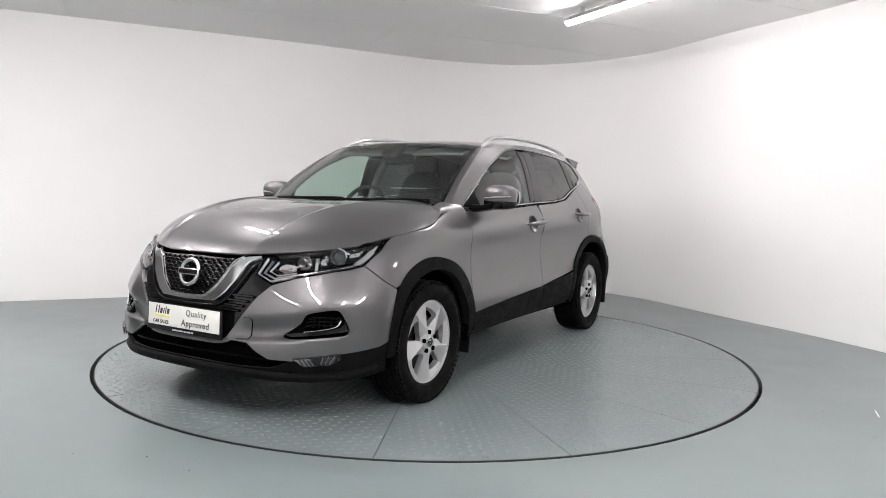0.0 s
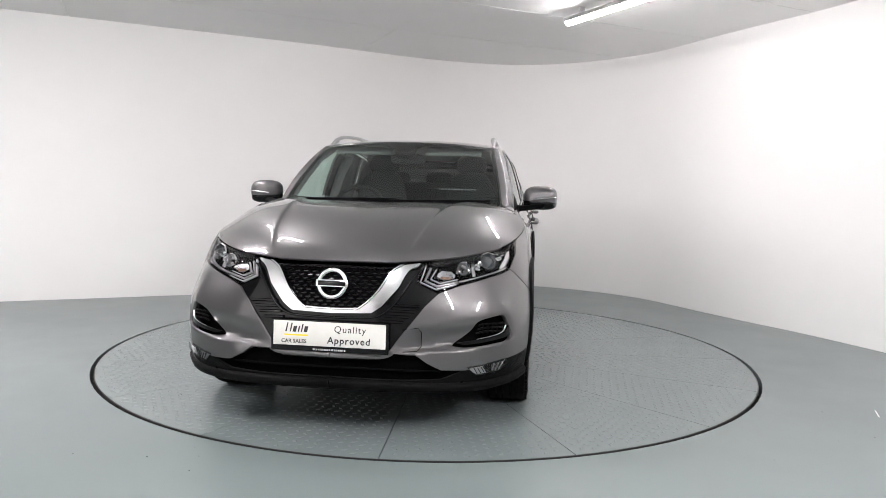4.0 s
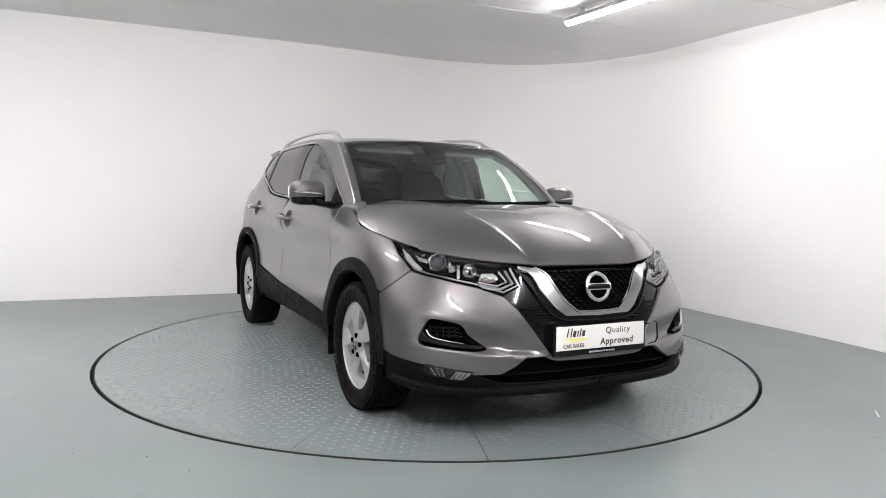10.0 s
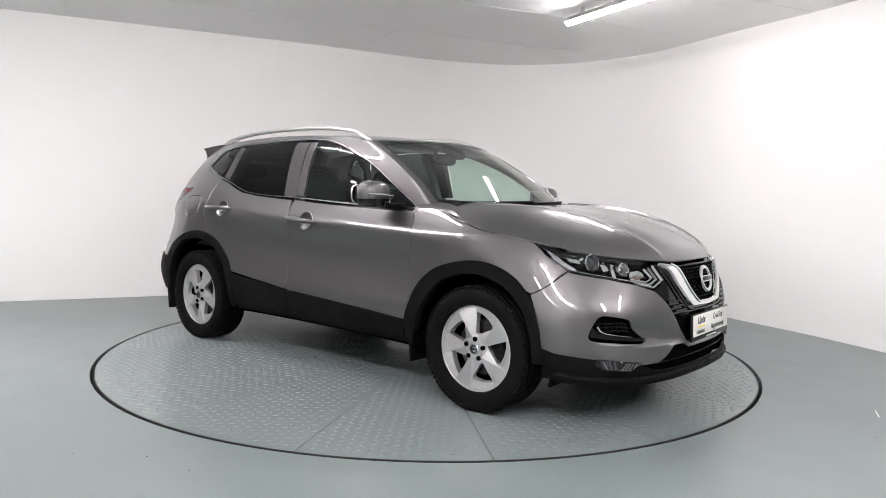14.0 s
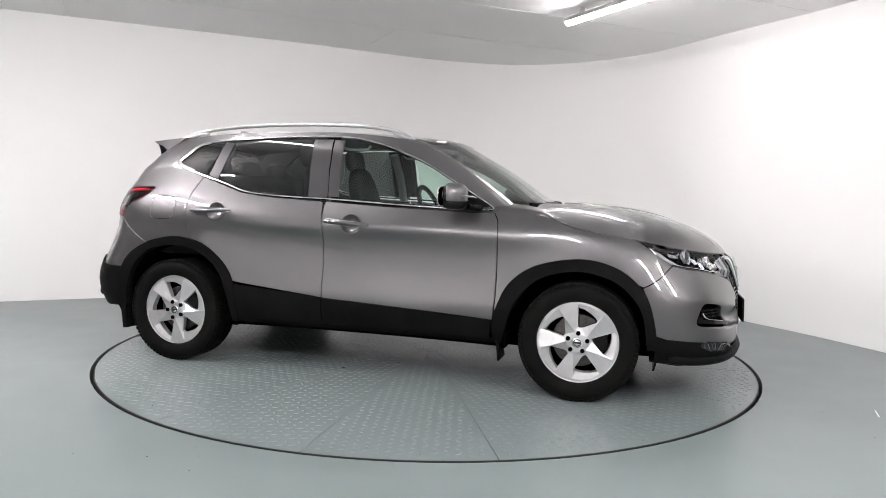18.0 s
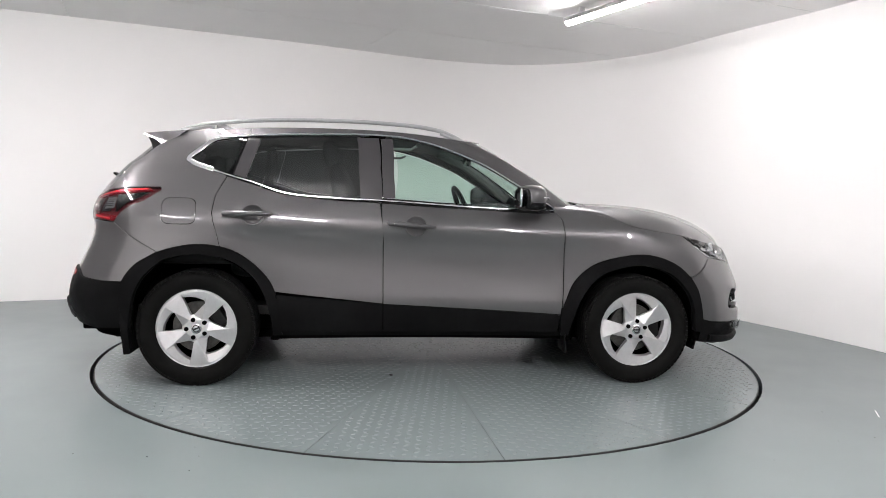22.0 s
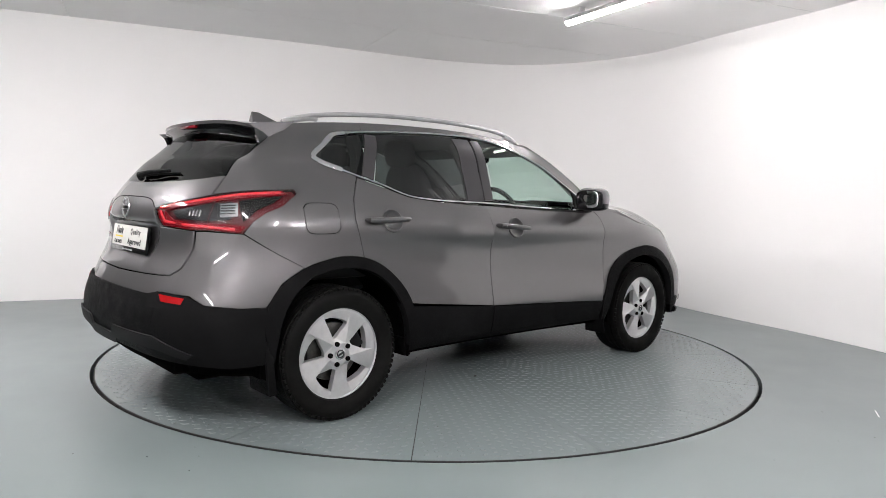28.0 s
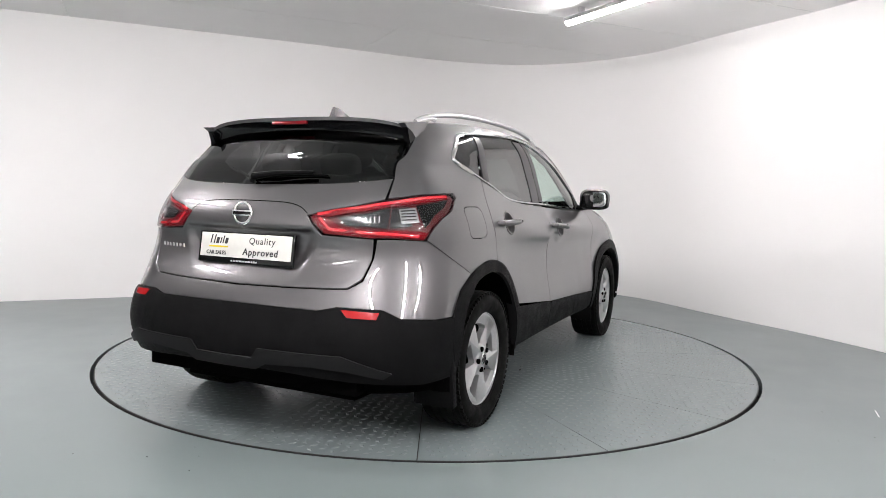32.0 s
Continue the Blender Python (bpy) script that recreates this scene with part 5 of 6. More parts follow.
    skid = [(-2.20, 0, .425), (-2.20, .155, .425), (-2.20, .190, .472), (-2.15, .58, .470), (-2.12, .66, .438), (-2.02, .75, .40), (-2.04, .72, .375), (-2.12, .60, .405), (-2.18, .45, .412), (-2.19, .22, .405), (-2.19, .17, .372), (-2.19, 0, .372)]
    panel("diffuser_trim", REAR, skid, M_SKID, low, off=0.026, depth=0.01, both=True, **R)
    panel("tow_cover", REAR, [(None, .44, .595), (None, .545, .595), (None, .545, .515), (None, .44, .515)], M_PLASTIC, low, -1, off=0.0135, depth=0.004, **R)
    part("under_valance", box((-1.90, 0, .345), (.20, .9, .04), None, .01), M_PLASTIC, low)
    number_plate(-2.055, -1)
    # badge and name bars on the tailgate
    b = REAR.at(*REAR.find([(None, 0.0, 1.040)], 10, 15).T)[0]
    m = Matrix.Translation((b[0] - .004, 0, 1.040)) @ Matrix.Rotation(radians(4), 4, "Y")
    ring = [(0.047 + .007 * math.cos(a), .006 * math.sin(a)) for a in np.linspace(0, 2 * math.pi, 11)]
    badge = part("badge", spin_profile(ring, 36, "x", m), M_SATIN, car, "round chrome badge ring with a bar")
    part("badge_bar", box((0, 0, 0), (.012, .118, .026), m, 0.003), M_SATIN, badge)
    part("badge_plate", box((0, 0, 0), (.004, .100, .014), m @ Matrix.Translation((-.0055, 0, 0)), 0.001), M_GLOSSBLACK, badge)
    bm = bmesh.new()
    for k in range(7):
        y = .560 - k * .027
        p = REAR.at(*REAR.find([(None, y, .872)], 10, 15).T)[0]
        add_box(bm, (p[0] - .002, y, .872), (.004, .020, .020), Matrix.Rotation(radians(-28 + 2 * k), 4, "Z"), .003, 1)
    part("model_mark", bm, M_CHROME, gate, "small chrome letter bars")
    # spoiler: a curved blade over the rear window
    rows = []
    for k in range(-12, 13):
        y = k / 12
        ya = abs(y)
        Y = y * .585
        f0 = (-1.46 - .02 * (1 - ya ** 2), Y, 1.512 - .036 * ya ** 2.5)
        f1 = (-1.585 - .05 * (1 - ya ** 2), Y, 1.508 - .038 * ya ** 2.5)
        tip = (-1.665 - .088 * (1 - ya ** 2.6), Y * .985, 1.497 - .022 * ya ** 3)
        tip2 = (tip[0] + .004, tip[1], tip[2] - .016)
        u1 = (-1.635 - .072 * (1 - ya ** 2.6), Y * .965, 1.450 - .010 * ya ** 2)
        u2 = (-1.625 - .085 * (1 - ya ** 2.6), Y * .95, 1.392 - .026 * ya ** 2)
        end, w = Vector((-1.605, math.copysign(.600, y), 1.415)), 0.35 * ya ** 9
        rows.append((f0, tuple(Vector(f1).lerp(end, w * .6)), *[tuple(Vector(q).lerp(end, w)) for q in (tip, tip2, u1, u2)]))
    for name, cols, mt in (("spoiler", (0, 1, 2, 3), M_PAINT), ("spoiler_underside", (3, 4, 5), M_GLOSSBLACK)):
        bm = bmesh.new()
        grid = [[bm.verts.new(r[c]) for c in cols] for r in rows]
        for r0, r1 in zip(grid, grid[1:]):
            for a in range(len(cols) - 1):
                bm.faces.new((r0[a], r0[a + 1], r1[a + 1], r1[a]))
        part(name, bm, mt, gate, sharp=60)
    for s in (-1, 1):
        fin = [(-1.435, .592, 1.494), (-1.56, .600, 1.482), (-1.690, .600, 1.466), (-1.662, .601, 1.436), (-1.640, .602, 1.405), (-1.632, .604, 1.372), (-1.652, .606, 1.322), (-1.60, .610, 1.352), (-1.545, .608, 1.400), (-1.49, .603, 1.452)]
        wedge = [(-1.435, .592, 1.494), (-1.56, .600, 1.482), (-1.690, .600, 1.466), (-1.658, .601, 1.448), (-1.615, .602, 1.432), (-1.575, .606, 1.398), (-1.545, .608, 1.400), (-1.49, .603, 1.452)]
        root = [(-1.658, .599, 1.448), (-1.640, .600, 1.405), (-1.632, .602, 1.372), (-1.652, .604, 1.322), (-1.60, .608, 1.352), (-1.575, .604, 1.398), (-1.615, .600, 1.432)]
        for name, edge, mt in (("spoiler_fin", wedge, M_PAINT), ("fin_root", root, M_GLOSSBLACK)):
            bm = bmesh.new()
            a = [bm.verts.new((x, s * (y + .004), z)) for x, y, z in edge]
            b = [bm.verts.new((x + .004, s * (y - .030), z)) for x, y, z in edge]
            bm.faces.new(a)
            bm.faces.new(b[::-1])
            for k in range(len(edge)):
                bm.faces.new((a[k], a[(k + 1) % len(edge)], b[(k + 1) % len(edge)], b[k]))
            part(name, bm, mt, gate, sharp=30)
        bm = bmesh.new()
        c = [bm.verts.new((x + .006, s * (y - .032 - .05 * max(0, 1.42 - z)), z - .004)) for x, y, z in fin[2:8]]
        bm.faces.new(c)
        part("fin_inner", bm, M_GLOSSBLACK, gate)
    part("stop_lamp", box((-1.742, 0, 1.472), (.016, .205, .017), Matrix.Rotation(radians(12), 4, "Y"), .004), M_RED, gate, "red high stop lamp")
    bm = bmesh.new()
    for k in range(14):
        add_box(bm, (-1.722, -.105 + k * .016, 1.442), (.003, .011, .010), Matrix.Rotation(radians(30), 4, "Y"))
    part("window_mark", bm, M_LAMPGREY, gate, "faint letter bars", smooth=False)
    # rear wiper
    bm = bmesh.new()
    add_tube(bm, [(-1.985, .02, 1.192), (-2.0, .0, 1.206), (-1.985, -.12, 1.222), (-1.955, -.30, 1.228)], [.018, .018, .012, .008], 10)
    add_tube(bm, [(-1.965, .03, 1.205), (-1.962, -.10, 1.213), (-1.925, -.36, 1.217)], [.008, .009, .005], 8)
    part("rear_wiper", bm, M_PLASTIC, gate, "black rear wiper")


def build_glass_and_roof():
    edge = [tuple(UPPER.at([u], [v])[0]) for u, v in ((0, 0), (1, 0), (1.97, 0), (1.97, 1), (1.97, 2), (1.97, 3), (1.97, 4), (1, 4), (0, 4))]
    scr = panel("windscreen", UPPER, edge, M_SCREEN, car, off=-0.002, both=True, depth=0.01, label="slightly green windscreen", hi=3)
    rimo = [tuple(UPPER.at([u], [v])[0]) for u, v in ((0, .3), (1, .3), (1.85, .35), (1.86, 1), (1.87, 2), (1.87, 3), (1.86, 3.72), (1.6, 3.8), (1, 3.82), (.35, 3.8), (.25, 3.55), (0, 3.5))]
    ring = edge + rimo[::-1]
    panel("screen_band", UPPER, ring, M_BLACK, scr, off=-0.006, both=True, depth=0.001, hi=3, label="black ceramic screen edge")
    for s in (-1, 1):
        pts = [(.245, .592, 1.484), (.17, .588, 1.515), (.07, .580, 1.546), (-.10, .572, 1.568), (-.40, .565, 1.582), (-.75, .560, 1.581), (-1.05, .556, 1.567), (-1.28, .552, 1.543), (-1.42, .549, 1.517), (-1.48, .547, 1.502)]
        bm = bmesh.new()
        line = smooth_line(pts, 4)
        add_tube(bm, [(x, s * y, z) for x, y, z in line], [0.006 + 0.011 * min(1, 6 * min(i, len(line) - 1 - i) / len(line)) for i in range(len(line))], 10, flat=0.75)
        rail = part("roof_rail", bm, M_SILVER, car, "silver roof rail")
        foot = [(x, s * (y + .002), z - .022 if -1.30 < x < .05 else z - .012) for x, y, z in line]
        for i0, i1 in ((0, 8), (28, 37)):
            part("rail_foot", add_tube(bmesh.new(), foot[i0:i1], .013, 8), M_SILVER, rail)
    bm = bmesh.new()
    for k in range(12):
        y = .30 + .020 * k
        p = UPPER.at(*UPPER.find([(None, y, 1.186)], 0, 3).T)[0]
        add_box(bm, (p[0] - .012, y, p[2] - .008), (.002, .014 if k % 4 else .006, .012), Matrix.Rotation(radians(-55), 4, "Y"))
    part("screen_mark", bm, M_WHITE, scr, "row of small pale letter bars", smooth=False)
    # fin aerial
    bm = bmesh.new()
    prof = [(-1.375, 1.592, .005), (-1.335, 1.590, .008), (-1.27, 1.562, .017), (-1.20, 1.536, .012)]
    base = [(-1.385, 1.515, .030), (-1.33, 1.515, .036), (-1.25, 1.520, .034), (-1.17, 1.525, .014)]
    t = [[bm.verts.new((x, w * q, z)) for q in (-1, 1)] for x, z, w in prof]
    bs = [[bm.verts.new((x, w * q, z)) for q in (-1, 1)] for x, z, w in base]
    for k in range(3):
        bm.faces.new((t[k][0], t[k + 1][0], t[k + 1][1], t[k][1]))
        for q in (0, 1):
            bm.faces.new((t[k][q], t[k + 1][q], bs[k + 1][q], bs[k][q]))
    bm.faces.new((t[0][0], t[0][1], bs[0][1], bs[0][0]))
    bm.faces.new((t[3][0], t[3][1], bs[3][1], bs[3][0]))
    part("fin_aerial", bm, M_PAINT, car)
    # front wipers
    for y0, y1 in ((-.58, .06), (.02, .62)):
        bm = bmesh.new()
        n = 6
        pts = []
        for k in range(n + 1):
            y = y0 + (y1 - y0) * k / n
            u = UPPER.find([(None, abs(y), 1.088 + .012 * k / n)], 0, 3)
            p = UPPER.at(*u.T)[0]
            pts.append((p[0] + .012, y, p[2] + .010))
        add_tube(bm, pts, [.010] + [.008] * (n - 1) + [.005], 8)
        add_tube(bm, [(p[0] - .012, p[1], p[2] - .012) for p in pts], .006, 6)
        part("front_wiper", bm, M_PLASTIC, car, "black wiper")
    # cowl
    part("cowl", add_box(bmesh.new(), (1.085, 0, 1.062), (.12, 1.30, .02), Matrix.Rotation(radians(0), 4, "Y"), .004), M_PLASTIC, car)


def build_mirrors():
    for s in (-1, 1):
        root = part("door_mirror", pillow((.612, s * .935, 1.140), (.074, .108, .074), 2.9, Matrix.Rotation(radians(-14 * s), 3, "Z"), 36, 18), M_PAINT, car, "grey door mirror with black foot")
        part("mirror_skirt", pillow((.611, s * .933, 1.104), (.073, .107, .046), 3.0, Matrix.Rotation(radians(-14 * s), 3, "Z"), 28, 12), M_GLOSSBLACK, root)
        part("mirror_pane", pillow((.545, s * .950, 1.136), (.008, .086, .057), 3.6, Matrix.Rotation(radians(8 * s), 3, "Z"), 28, 8), M_MIRROR, root, "mirror glass")
        part("mirror_bezel", pillow((.560, s * .946, 1.132), (.020, .096, .065), 3.4, Matrix.Rotation(radians(-14 * s), 3, "Z"), 28, 10), M_GLOSSBLACK, root)
        bm = add_tube(bmesh.new(), [(.665, s * .90, 1.080), (.69, s * .85, 1.070), (.71, s * .79, 1.068)], [.034, .028, .036], 14, flat=0.6)
        part("mirror_foot", bm, M_PLASTIC, root)
        bm = add_tube(bmesh.new(), [(.722, s * .88, 1.128), (.712, s * .955, 1.135), (.670, s * 1.030, 1.140)], [.004, .007, .004], 8)
        part("mirror_indicator", bm, M_SATIN, root)


def rim_mesh():
    """Five broad folded spokes between five slanting windows, in clean facets."""
    R = .229
    bm = bmesh.new()
    made = {}

    def at(r, d, h):
        key = (round(r, 4), round(d % 360, 2))
        if key not in made:
            made[key] = bm.verts.new((-r * math.cos(radians(d)), h, r * math.sin(radians(d))))
        return made[key]

    sharp = []
    for k in range(5):
        q = 72 * k
        f0, f1, g0 = at(.062, 106 + q, .010), at(.203, 121 + q, .012), at(.062, 178 + q, .010)
        a, b = at(.084, 90 + q, .000), at(.196, 91 + q, -.010)
        a2, b2 = at(.084, 162 + q, .000), at(.196, 163 + q, -.010)
        n0, n1 = at(.163, 122 + q, -.002), at(.153, 120.5 + q, -.001)
        p1, p2, p3 = at(.118, 129 + q, -.004), at(.088, 142 + q, -.006), at(.082, 151 + q, -.002)
        w1, w2, w3 = at(.169, 127 + q, -.006), at(.178, 139 + q, -.009), at(.189, 152 + q, -.010)
        low = [at(.214, d + q, .001) for d in (91, 97, 103, 109, 115, 121)]
        high = [at(.214, d + q, .001) for d in (121, 128, 135, 142, 149, 156, 163)]
        for f in ([f0, a, b, *low, f1], [f0, f1, n0, n1, p1, p2, p3], [f0, p3, a2, g0], [f1, *high, b2, w3, w2, w1, n0]):
            bm.faces.new(f)
        sharp += [(f0, f1), (f1, n0), (b, low[0])]
        outer = [at(R, d + q, -.001) for d in (91, 97, 103, 109, 115, 121, 128, 135, 142, 149, 156, 163)]
        ring = low + high[1:]
        for i in range(11):
            bm.faces.new((ring[i], outer[i], outer[i + 1], ring[i + 1]))
    bm.faces.new([at(.062, 106 + 72 * k, .010) for k in range(5)])
    rim = [e for e in bm.edges if e.is_boundary]
    ret = bmesh.ops.extrude_edge_only(bm, edges=rim)
    for v in ret["geom"]:
        if isinstance(v, bmesh.types.BMVert):
            k = 1.0 if math.hypot(v.co.x, v.co.z) > R - .004 else .97
            v.co = (v.co.x * k, v.co.y - .032, v.co.z * k)
    # worn, slightly rounded facet edges
    fold = [e for e in (bm.edges.get(pair) for pair in sharp) if e]
    bmesh.ops.bevel(bm, geom=fold, offset=.0018, segments=2, profile=0.5, affect="EDGES")
    join(bm, spin_profile([(R - .002, -.010), (R + .003, -.004), (R + .005, .002), (R + .003, .007), (R - .003, .006), (R - .005, -.002)], 72, "y"))
    return bm


def build_wheels():
    R, W = .3365, .1075
    prof = [(.228, -.085), (.236, -.100), (.262, -.112), (.292, -.113), (.312, -.107), (.326, -.096)]
    tread = []
    for i, (a, b) in enumerate(((-.092, -.062), (-.054, -.022), (-.015, .015), (.022, .054), (.062, .092))):
        tread += [(R - .008, a - .002), (R, a), (R, b), (R - .008, b + .002)]
    full = prof + tread + [(r, -y) for r, y in prof[::-1]]
    first = None
    for x in (1.323, -1.323):
        for s in (-1, 1):
            if first is None:
                wheel = new("wheel")
                wheel.parent = car
                part("tyre", spin_profile(full, 72, "y"), M_TYRE, wheel, "black road tyre")
                bm = bmesh.new()
                for k in range(72):
                    a = 2 * math.pi * (k + .5) / 72
                    for side in (-1, 1):
                        add_box(bm, ((R - .0115) * math.cos(a), side * .090, (R - .0115) * math.sin(a)), (.019, .034, .012), Matrix.Rotation(-a + math.pi / 2, 4, "Y"))
                part("tread_block", bm, M_TYRE, wheel, smooth=False)["kind"] = "stuff"
                b2 = rim_mesh()
                bmesh.ops.translate(b2, verts=b2.verts, vec=(0, .080, 0))
                rim = part("rim", b2, M_SILVER, wheel, "silver five-spoke alloy rim", sharp=9)
                # black barrel: the shade behind the spokes is in its colour
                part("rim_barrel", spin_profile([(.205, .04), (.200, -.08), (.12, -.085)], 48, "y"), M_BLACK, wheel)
                part("brake_disc", spin_profile([(.06, .022), (.148, .022), (.150, .0), (.06, .0)], 40, "y"), M_IRON, wheel)
                part("brake_caliper", box((-.125, .02, .02), (.07, .07, .14), Matrix.Rotation(radians(8), 4, "Y"), .012), M_SKID, wheel)
                part("hub_cap", spin_profile([(0, .0975), (.024, .097), (.030, .093)], 28, "y"), M_SATIN, rim)
                part("cap_bar", box((0, .0985, 0), (.040, .003, .009), None, .001), M_LAMPGREY, rim)
                ringp = [(.019 + .0025 * math.cos(a), .098 + .0025 * math.sin(a)) for a in np.linspace(0, 2 * math.pi, 7)]
                part("cap_ring", spin_profile(ringp, 24, "y"), M_LAMPGREY, rim)
                for k in range(5):
                    a = 2 * math.pi * k / 5 + radians(94)
                    part("wheel_nut", spin_profile([(0, .0945), (.008, .0955), (.009, .0975), (.0125, .0970), (.0130, .07)], 14, "y", Matrix.Translation((.0565 * math.cos(a), 0, .053 * math.sin(a)))), M_BLACK, rim)
                first = wheel
                wheel.matrix_basis = pose(x, s * .7825, .3365, 0, 0, 180 if s < 0 else 0)
                continue
            w = copy_thing(first, pose(x, s * .7825, .3365, 0, (0 if x > 0 else (24 if s < 0 else -12)) + (0 if s < 0 else 8), 180 if s < 0 else 0))
    for x, r in ((1.315, .415), (-1.313, .425)):
        for s in (-1, 1):
            bm = bmesh.new()
            rows = []
            for k in range(21):
                a = math.pi * (k / 20 * 1.10 - .05)
                rows.append([bm.verts.new((x + r * math.cos(a), s * y, .335 + r * 1.02 * math.sin(a))) for y in (.50, .885)])
            for r0, r1 in zip(rows, rows[1:]):
                bm.faces.new((r0[0], r0[1], r1[1], r1[0]))
            bm.faces.new([r[0] for r in rows])
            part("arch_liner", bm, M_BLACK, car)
            xf = x - (.445 if x > 0 else .402)
            part("mud_flap", box((0, 0, 0), (.014, .16, .14) if x > 0 else (.040, .20, .26), Matrix.Translation((xf, s * .80, .262 if x > 0 else .320)) @ Matrix.Rotation(radians(-6), 4, "Y"), .005), M_PLASTIC, car, "black rubber mud flap")
            if x > 0:
                part("air_deflector", box((0, 0, 0), (.012, .22, .075), Matrix.Translation((1.745, s * .69, .232)) @ Matrix.Rotation(radians(14), 4, "Y"), .004), M_PLASTIC, car)
    # added black blocks that keep the arch corners as dark as full shade
    for x in (-1.725, -.880, .890, 1.735):
        for s in (-1, 1):
            part("arch_shade_block", box((x, s * .70, .315), (.05, .32, .10), None, .01), M_BLACK, car)
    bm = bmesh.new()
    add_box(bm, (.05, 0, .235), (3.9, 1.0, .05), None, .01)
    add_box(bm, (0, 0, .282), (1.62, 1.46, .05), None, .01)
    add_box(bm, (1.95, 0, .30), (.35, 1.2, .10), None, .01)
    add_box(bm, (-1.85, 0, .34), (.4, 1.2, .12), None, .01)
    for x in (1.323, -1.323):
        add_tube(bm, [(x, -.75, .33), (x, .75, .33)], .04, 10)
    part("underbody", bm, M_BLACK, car)


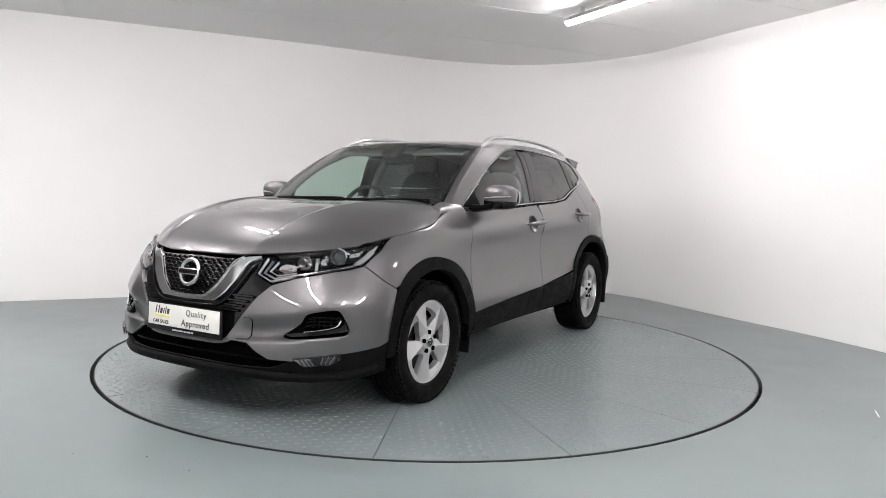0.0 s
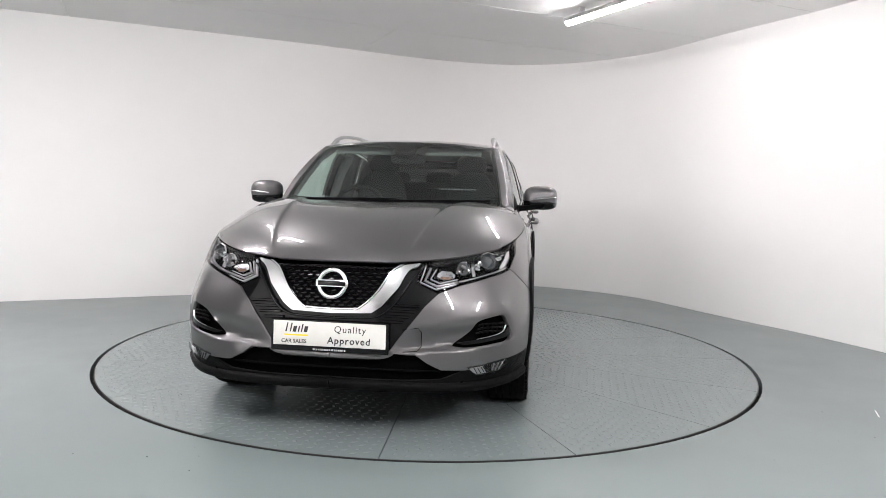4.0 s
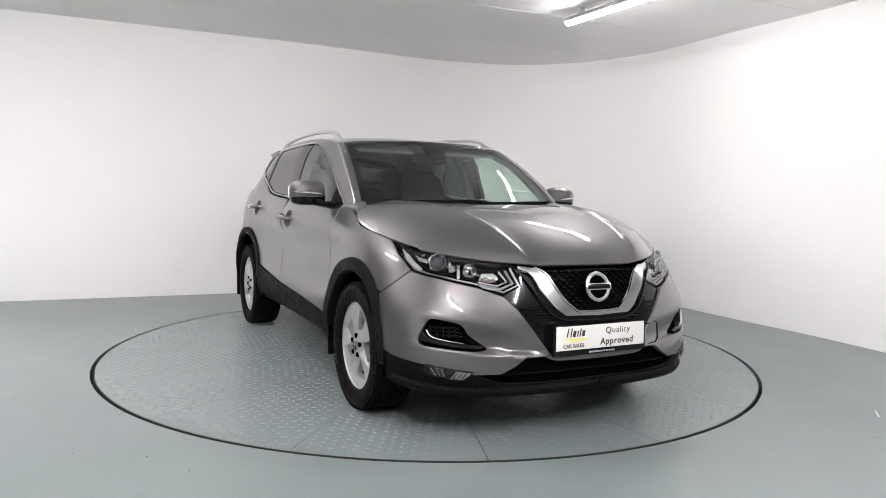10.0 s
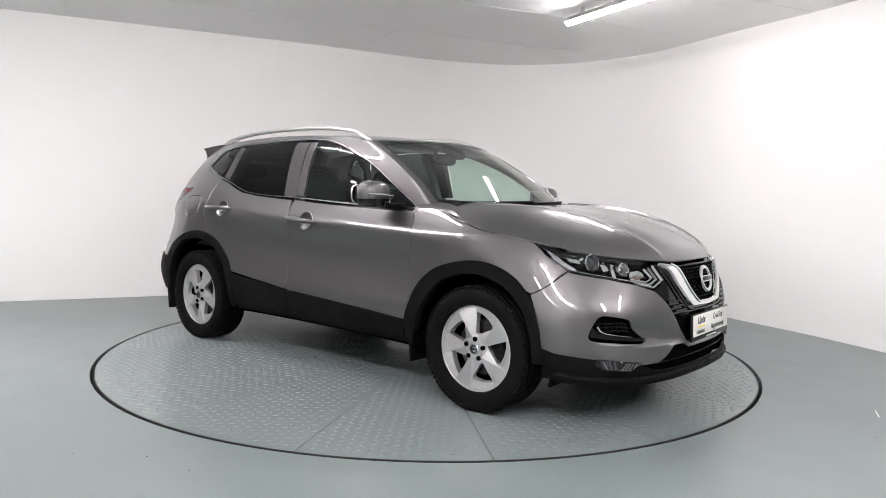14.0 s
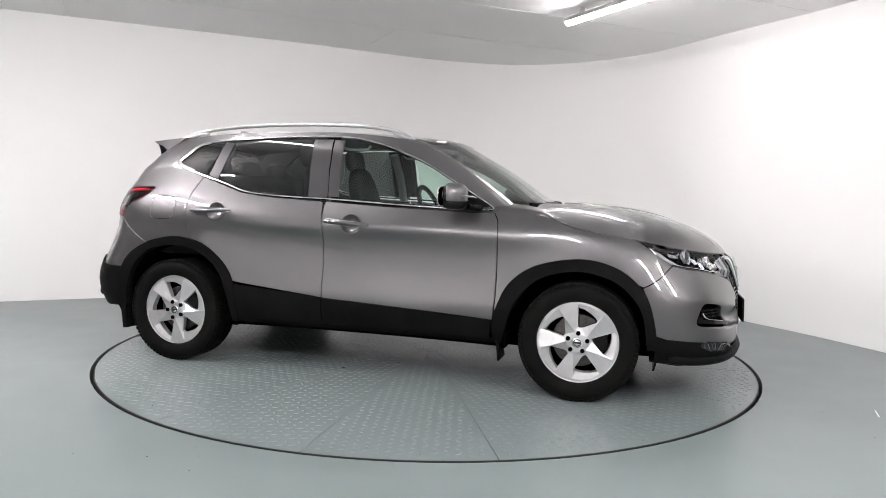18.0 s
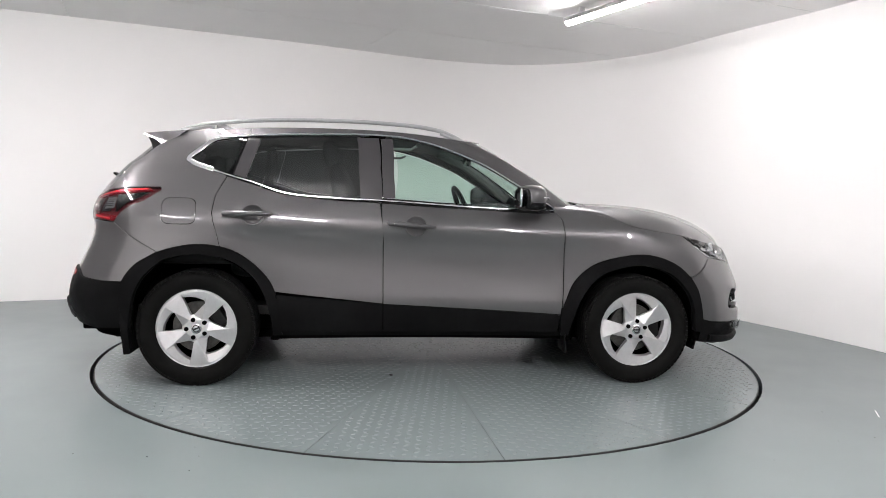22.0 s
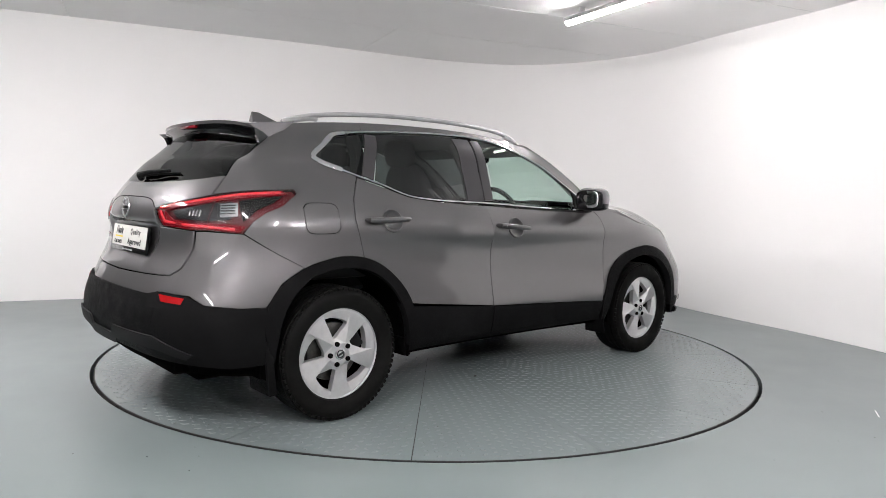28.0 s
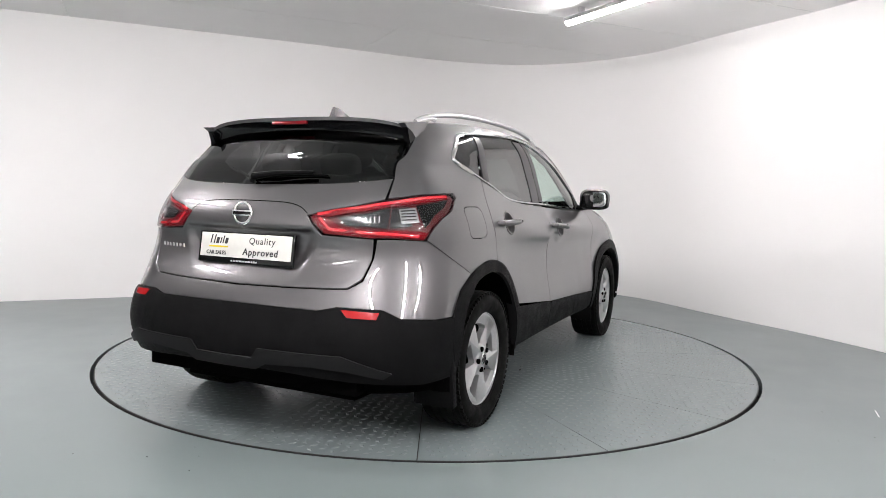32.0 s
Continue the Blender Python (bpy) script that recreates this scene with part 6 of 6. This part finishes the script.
def build_cabin():
    F = M_TRIM
    part("dashboard", add_box(add_box(bmesh.new(), (.70, 0, .96), (.55, 1.36, .18), Matrix.Rotation(radians(4), 4, "Y"), .05, 3), (.42, 0, .80), (.2, 1.3, .3), None, .05), F, car)
    part("cabin_floor", box((-.4, 0, .42), (2.6, 1.40, .06), None, .01), F, car)
    part("parcel_shelf", box((-1.45, 0, 1.02), (.55, 1.15, .03), None, .008), F, car)
    for s in (-1, 1):
        part("door_card", box((-.1, s * .775, .86), (1.75, .05, .40), None, .02), F, car)
        part("rear_trim", box((-1.3, s * .74, .9), (.7, .05, .4), None, .02), F, car)
        part("centre_pillar", add_tube(bmesh.new(), [(-.30, s * .735, 1.08), (-.315, s * .68, 1.28), (-.34, s * .595, 1.45)], .035, 8), M_LINER, car)
        part("front_pillar_trim", add_tube(bmesh.new(), [(.80, s * .70, 1.11), (.62, s * .665, 1.25), (.42, s * .63, 1.38), (.22, s * .59, 1.46)], .032, 8), M_LINER, car)
        part("rear_pillar", add_tube(bmesh.new(), [(-1.13, s * .72, 1.15), (-1.09, s * .66, 1.33), (-1.08, s * .585, 1.44)], .04, 8), M_TRIM, car)
        seat = part("front_seat", pillow((-.18, s * .37, .70), (.27, .25, .10), 3.5), M_CLOTH, car, "dark cloth seat")
        part("backrest", pillow((-.47, s * .37, 1.00), (.085, .245, .34), 3.2, Matrix.Rotation(radians(-14), 3, "Y"), taper=.22), M_CLOTH, seat)
        part("head_rest", pillow((-.585, s * .37, 1.385), (.05, .125, .085), 3, Matrix.Rotation(radians(-10), 3, "Y")), M_CLOTH, seat)
        part("grab_handle", add_tube(bmesh.new(), [(-.05, s * .60, 1.44), (-.08, s * .575, 1.42), (-.22, s * .575, 1.42), (-.25, s * .60, 1.44)], .009, 6), M_LINER, car)
        part("sun_visor", box((.30, s * .32, 1.445), (.16, .40, .02), Matrix.Rotation(radians(18), 4, "Y"), .008), M_LINER, car)
    bench = part("rear_seat", pillow((-.98, 0, .68), (.25, .62, .10), 4), M_CLOTH, car, "dark cloth bench seat")
    part("backrest", pillow((-1.22, 0, .96), (.085, .62, .30), 4, Matrix.Rotation(radians(-16), 3, "Y")), M_CLOTH, bench)
    for y in (-.40, 0, .40):
        part("head_rest", pillow((-1.30, y, 1.285), (.045, .125, .07), 3, Matrix.Rotation(radians(-10), 3, "Y")), M_CLOTH, bench)
    part("headliner", panel_bm_roof(), M_LINER, car)
    m = Matrix.Translation((.30, -.37, 1.02)) @ Matrix.Rotation(radians(-24), 4, "Y")
    ring = [(.185 + .016 * math.cos(a), .016 * math.sin(a)) for a in np.linspace(0, 2 * math.pi, 9)]
    wheel = part("steering_wheel", spin_profile(ring, 40, "x", m), F, car)
    bm = pillow((0, 0, 0), (.03, .075, .06), 3)
    bm.transform(m)
    part("steering_hub", bm, F, wheel)
    for a in (0, 180, 270):
        bm = add_tube(bmesh.new(), [(0, .06 * math.cos(radians(a)), .06 * math.sin(radians(a))), (0, .18 * math.cos(radians(a)), .18 * math.sin(radians(a)))], .016, 6)
        bm.transform(m)
        part("steering_spoke", bm, F, wheel)
    part("instrument_hood", pillow((.50, -.37, 1.045), (.12, .20, .05), 3), F, car)
    part("inside_mirror", pillow((.36, 0, 1.385), (.02, .125, .04), 3.4), M_GLOSSBLACK, car)
    part("sensor_housing", pillow((.44, 0, 1.44), (.09, .07, .03), 3, Matrix.Rotation(radians(30), 3, "Y")), M_BLACK, car)


def panel_bm_roof():
    bm = bmesh.new()
    grid = []
    for v in np.linspace(.6, 9, 14):
        grid.append([[bm.verts.new((q[0], s * q[1], q[2] - .03)) for s in (-1, 1)] for q in [ROOF.at([u], [v])[0] for u in np.linspace(0, 4.8, 6)]])
    for g0, g1 in zip(grid, grid[1:]):
        for k in range(5):
            for s in (0, 1):
                bm.faces.new((g0[k][s], g0[k + 1][s], g1[k + 1][s], g1[k][s]))
    bmesh.ops.remove_doubles(bm, verts=bm.verts, dist=1e-4)
    return bm


build_body()
build_glass_and_roof()
build_mirrors()
build_wheels()
build_cabin()


def motions():
    rows = [(t * 0.5, TURN_START + TURN_RATE * t * 0.5) for t in range(65)]
    walk(turntable, [(t, pose(0, 0, 0, 0, 0, a)) for t, a in rows])
    spot = Matrix.Translation((*TABLE_CRUMB, 0.0024))
    walk(table_crumb, [(t, pose(0, 0, 0, 0, 0, a) @ spot) for t, a in rows])
    walk(car, [(t, pose(CAR_X * math.cos(radians(a)) - CAR_Y * math.sin(radians(a)), CAR_X * math.sin(radians(a)) + CAR_Y * math.cos(radians(a)), 0, 0, 0, a)) for t, a in rows])


motions()
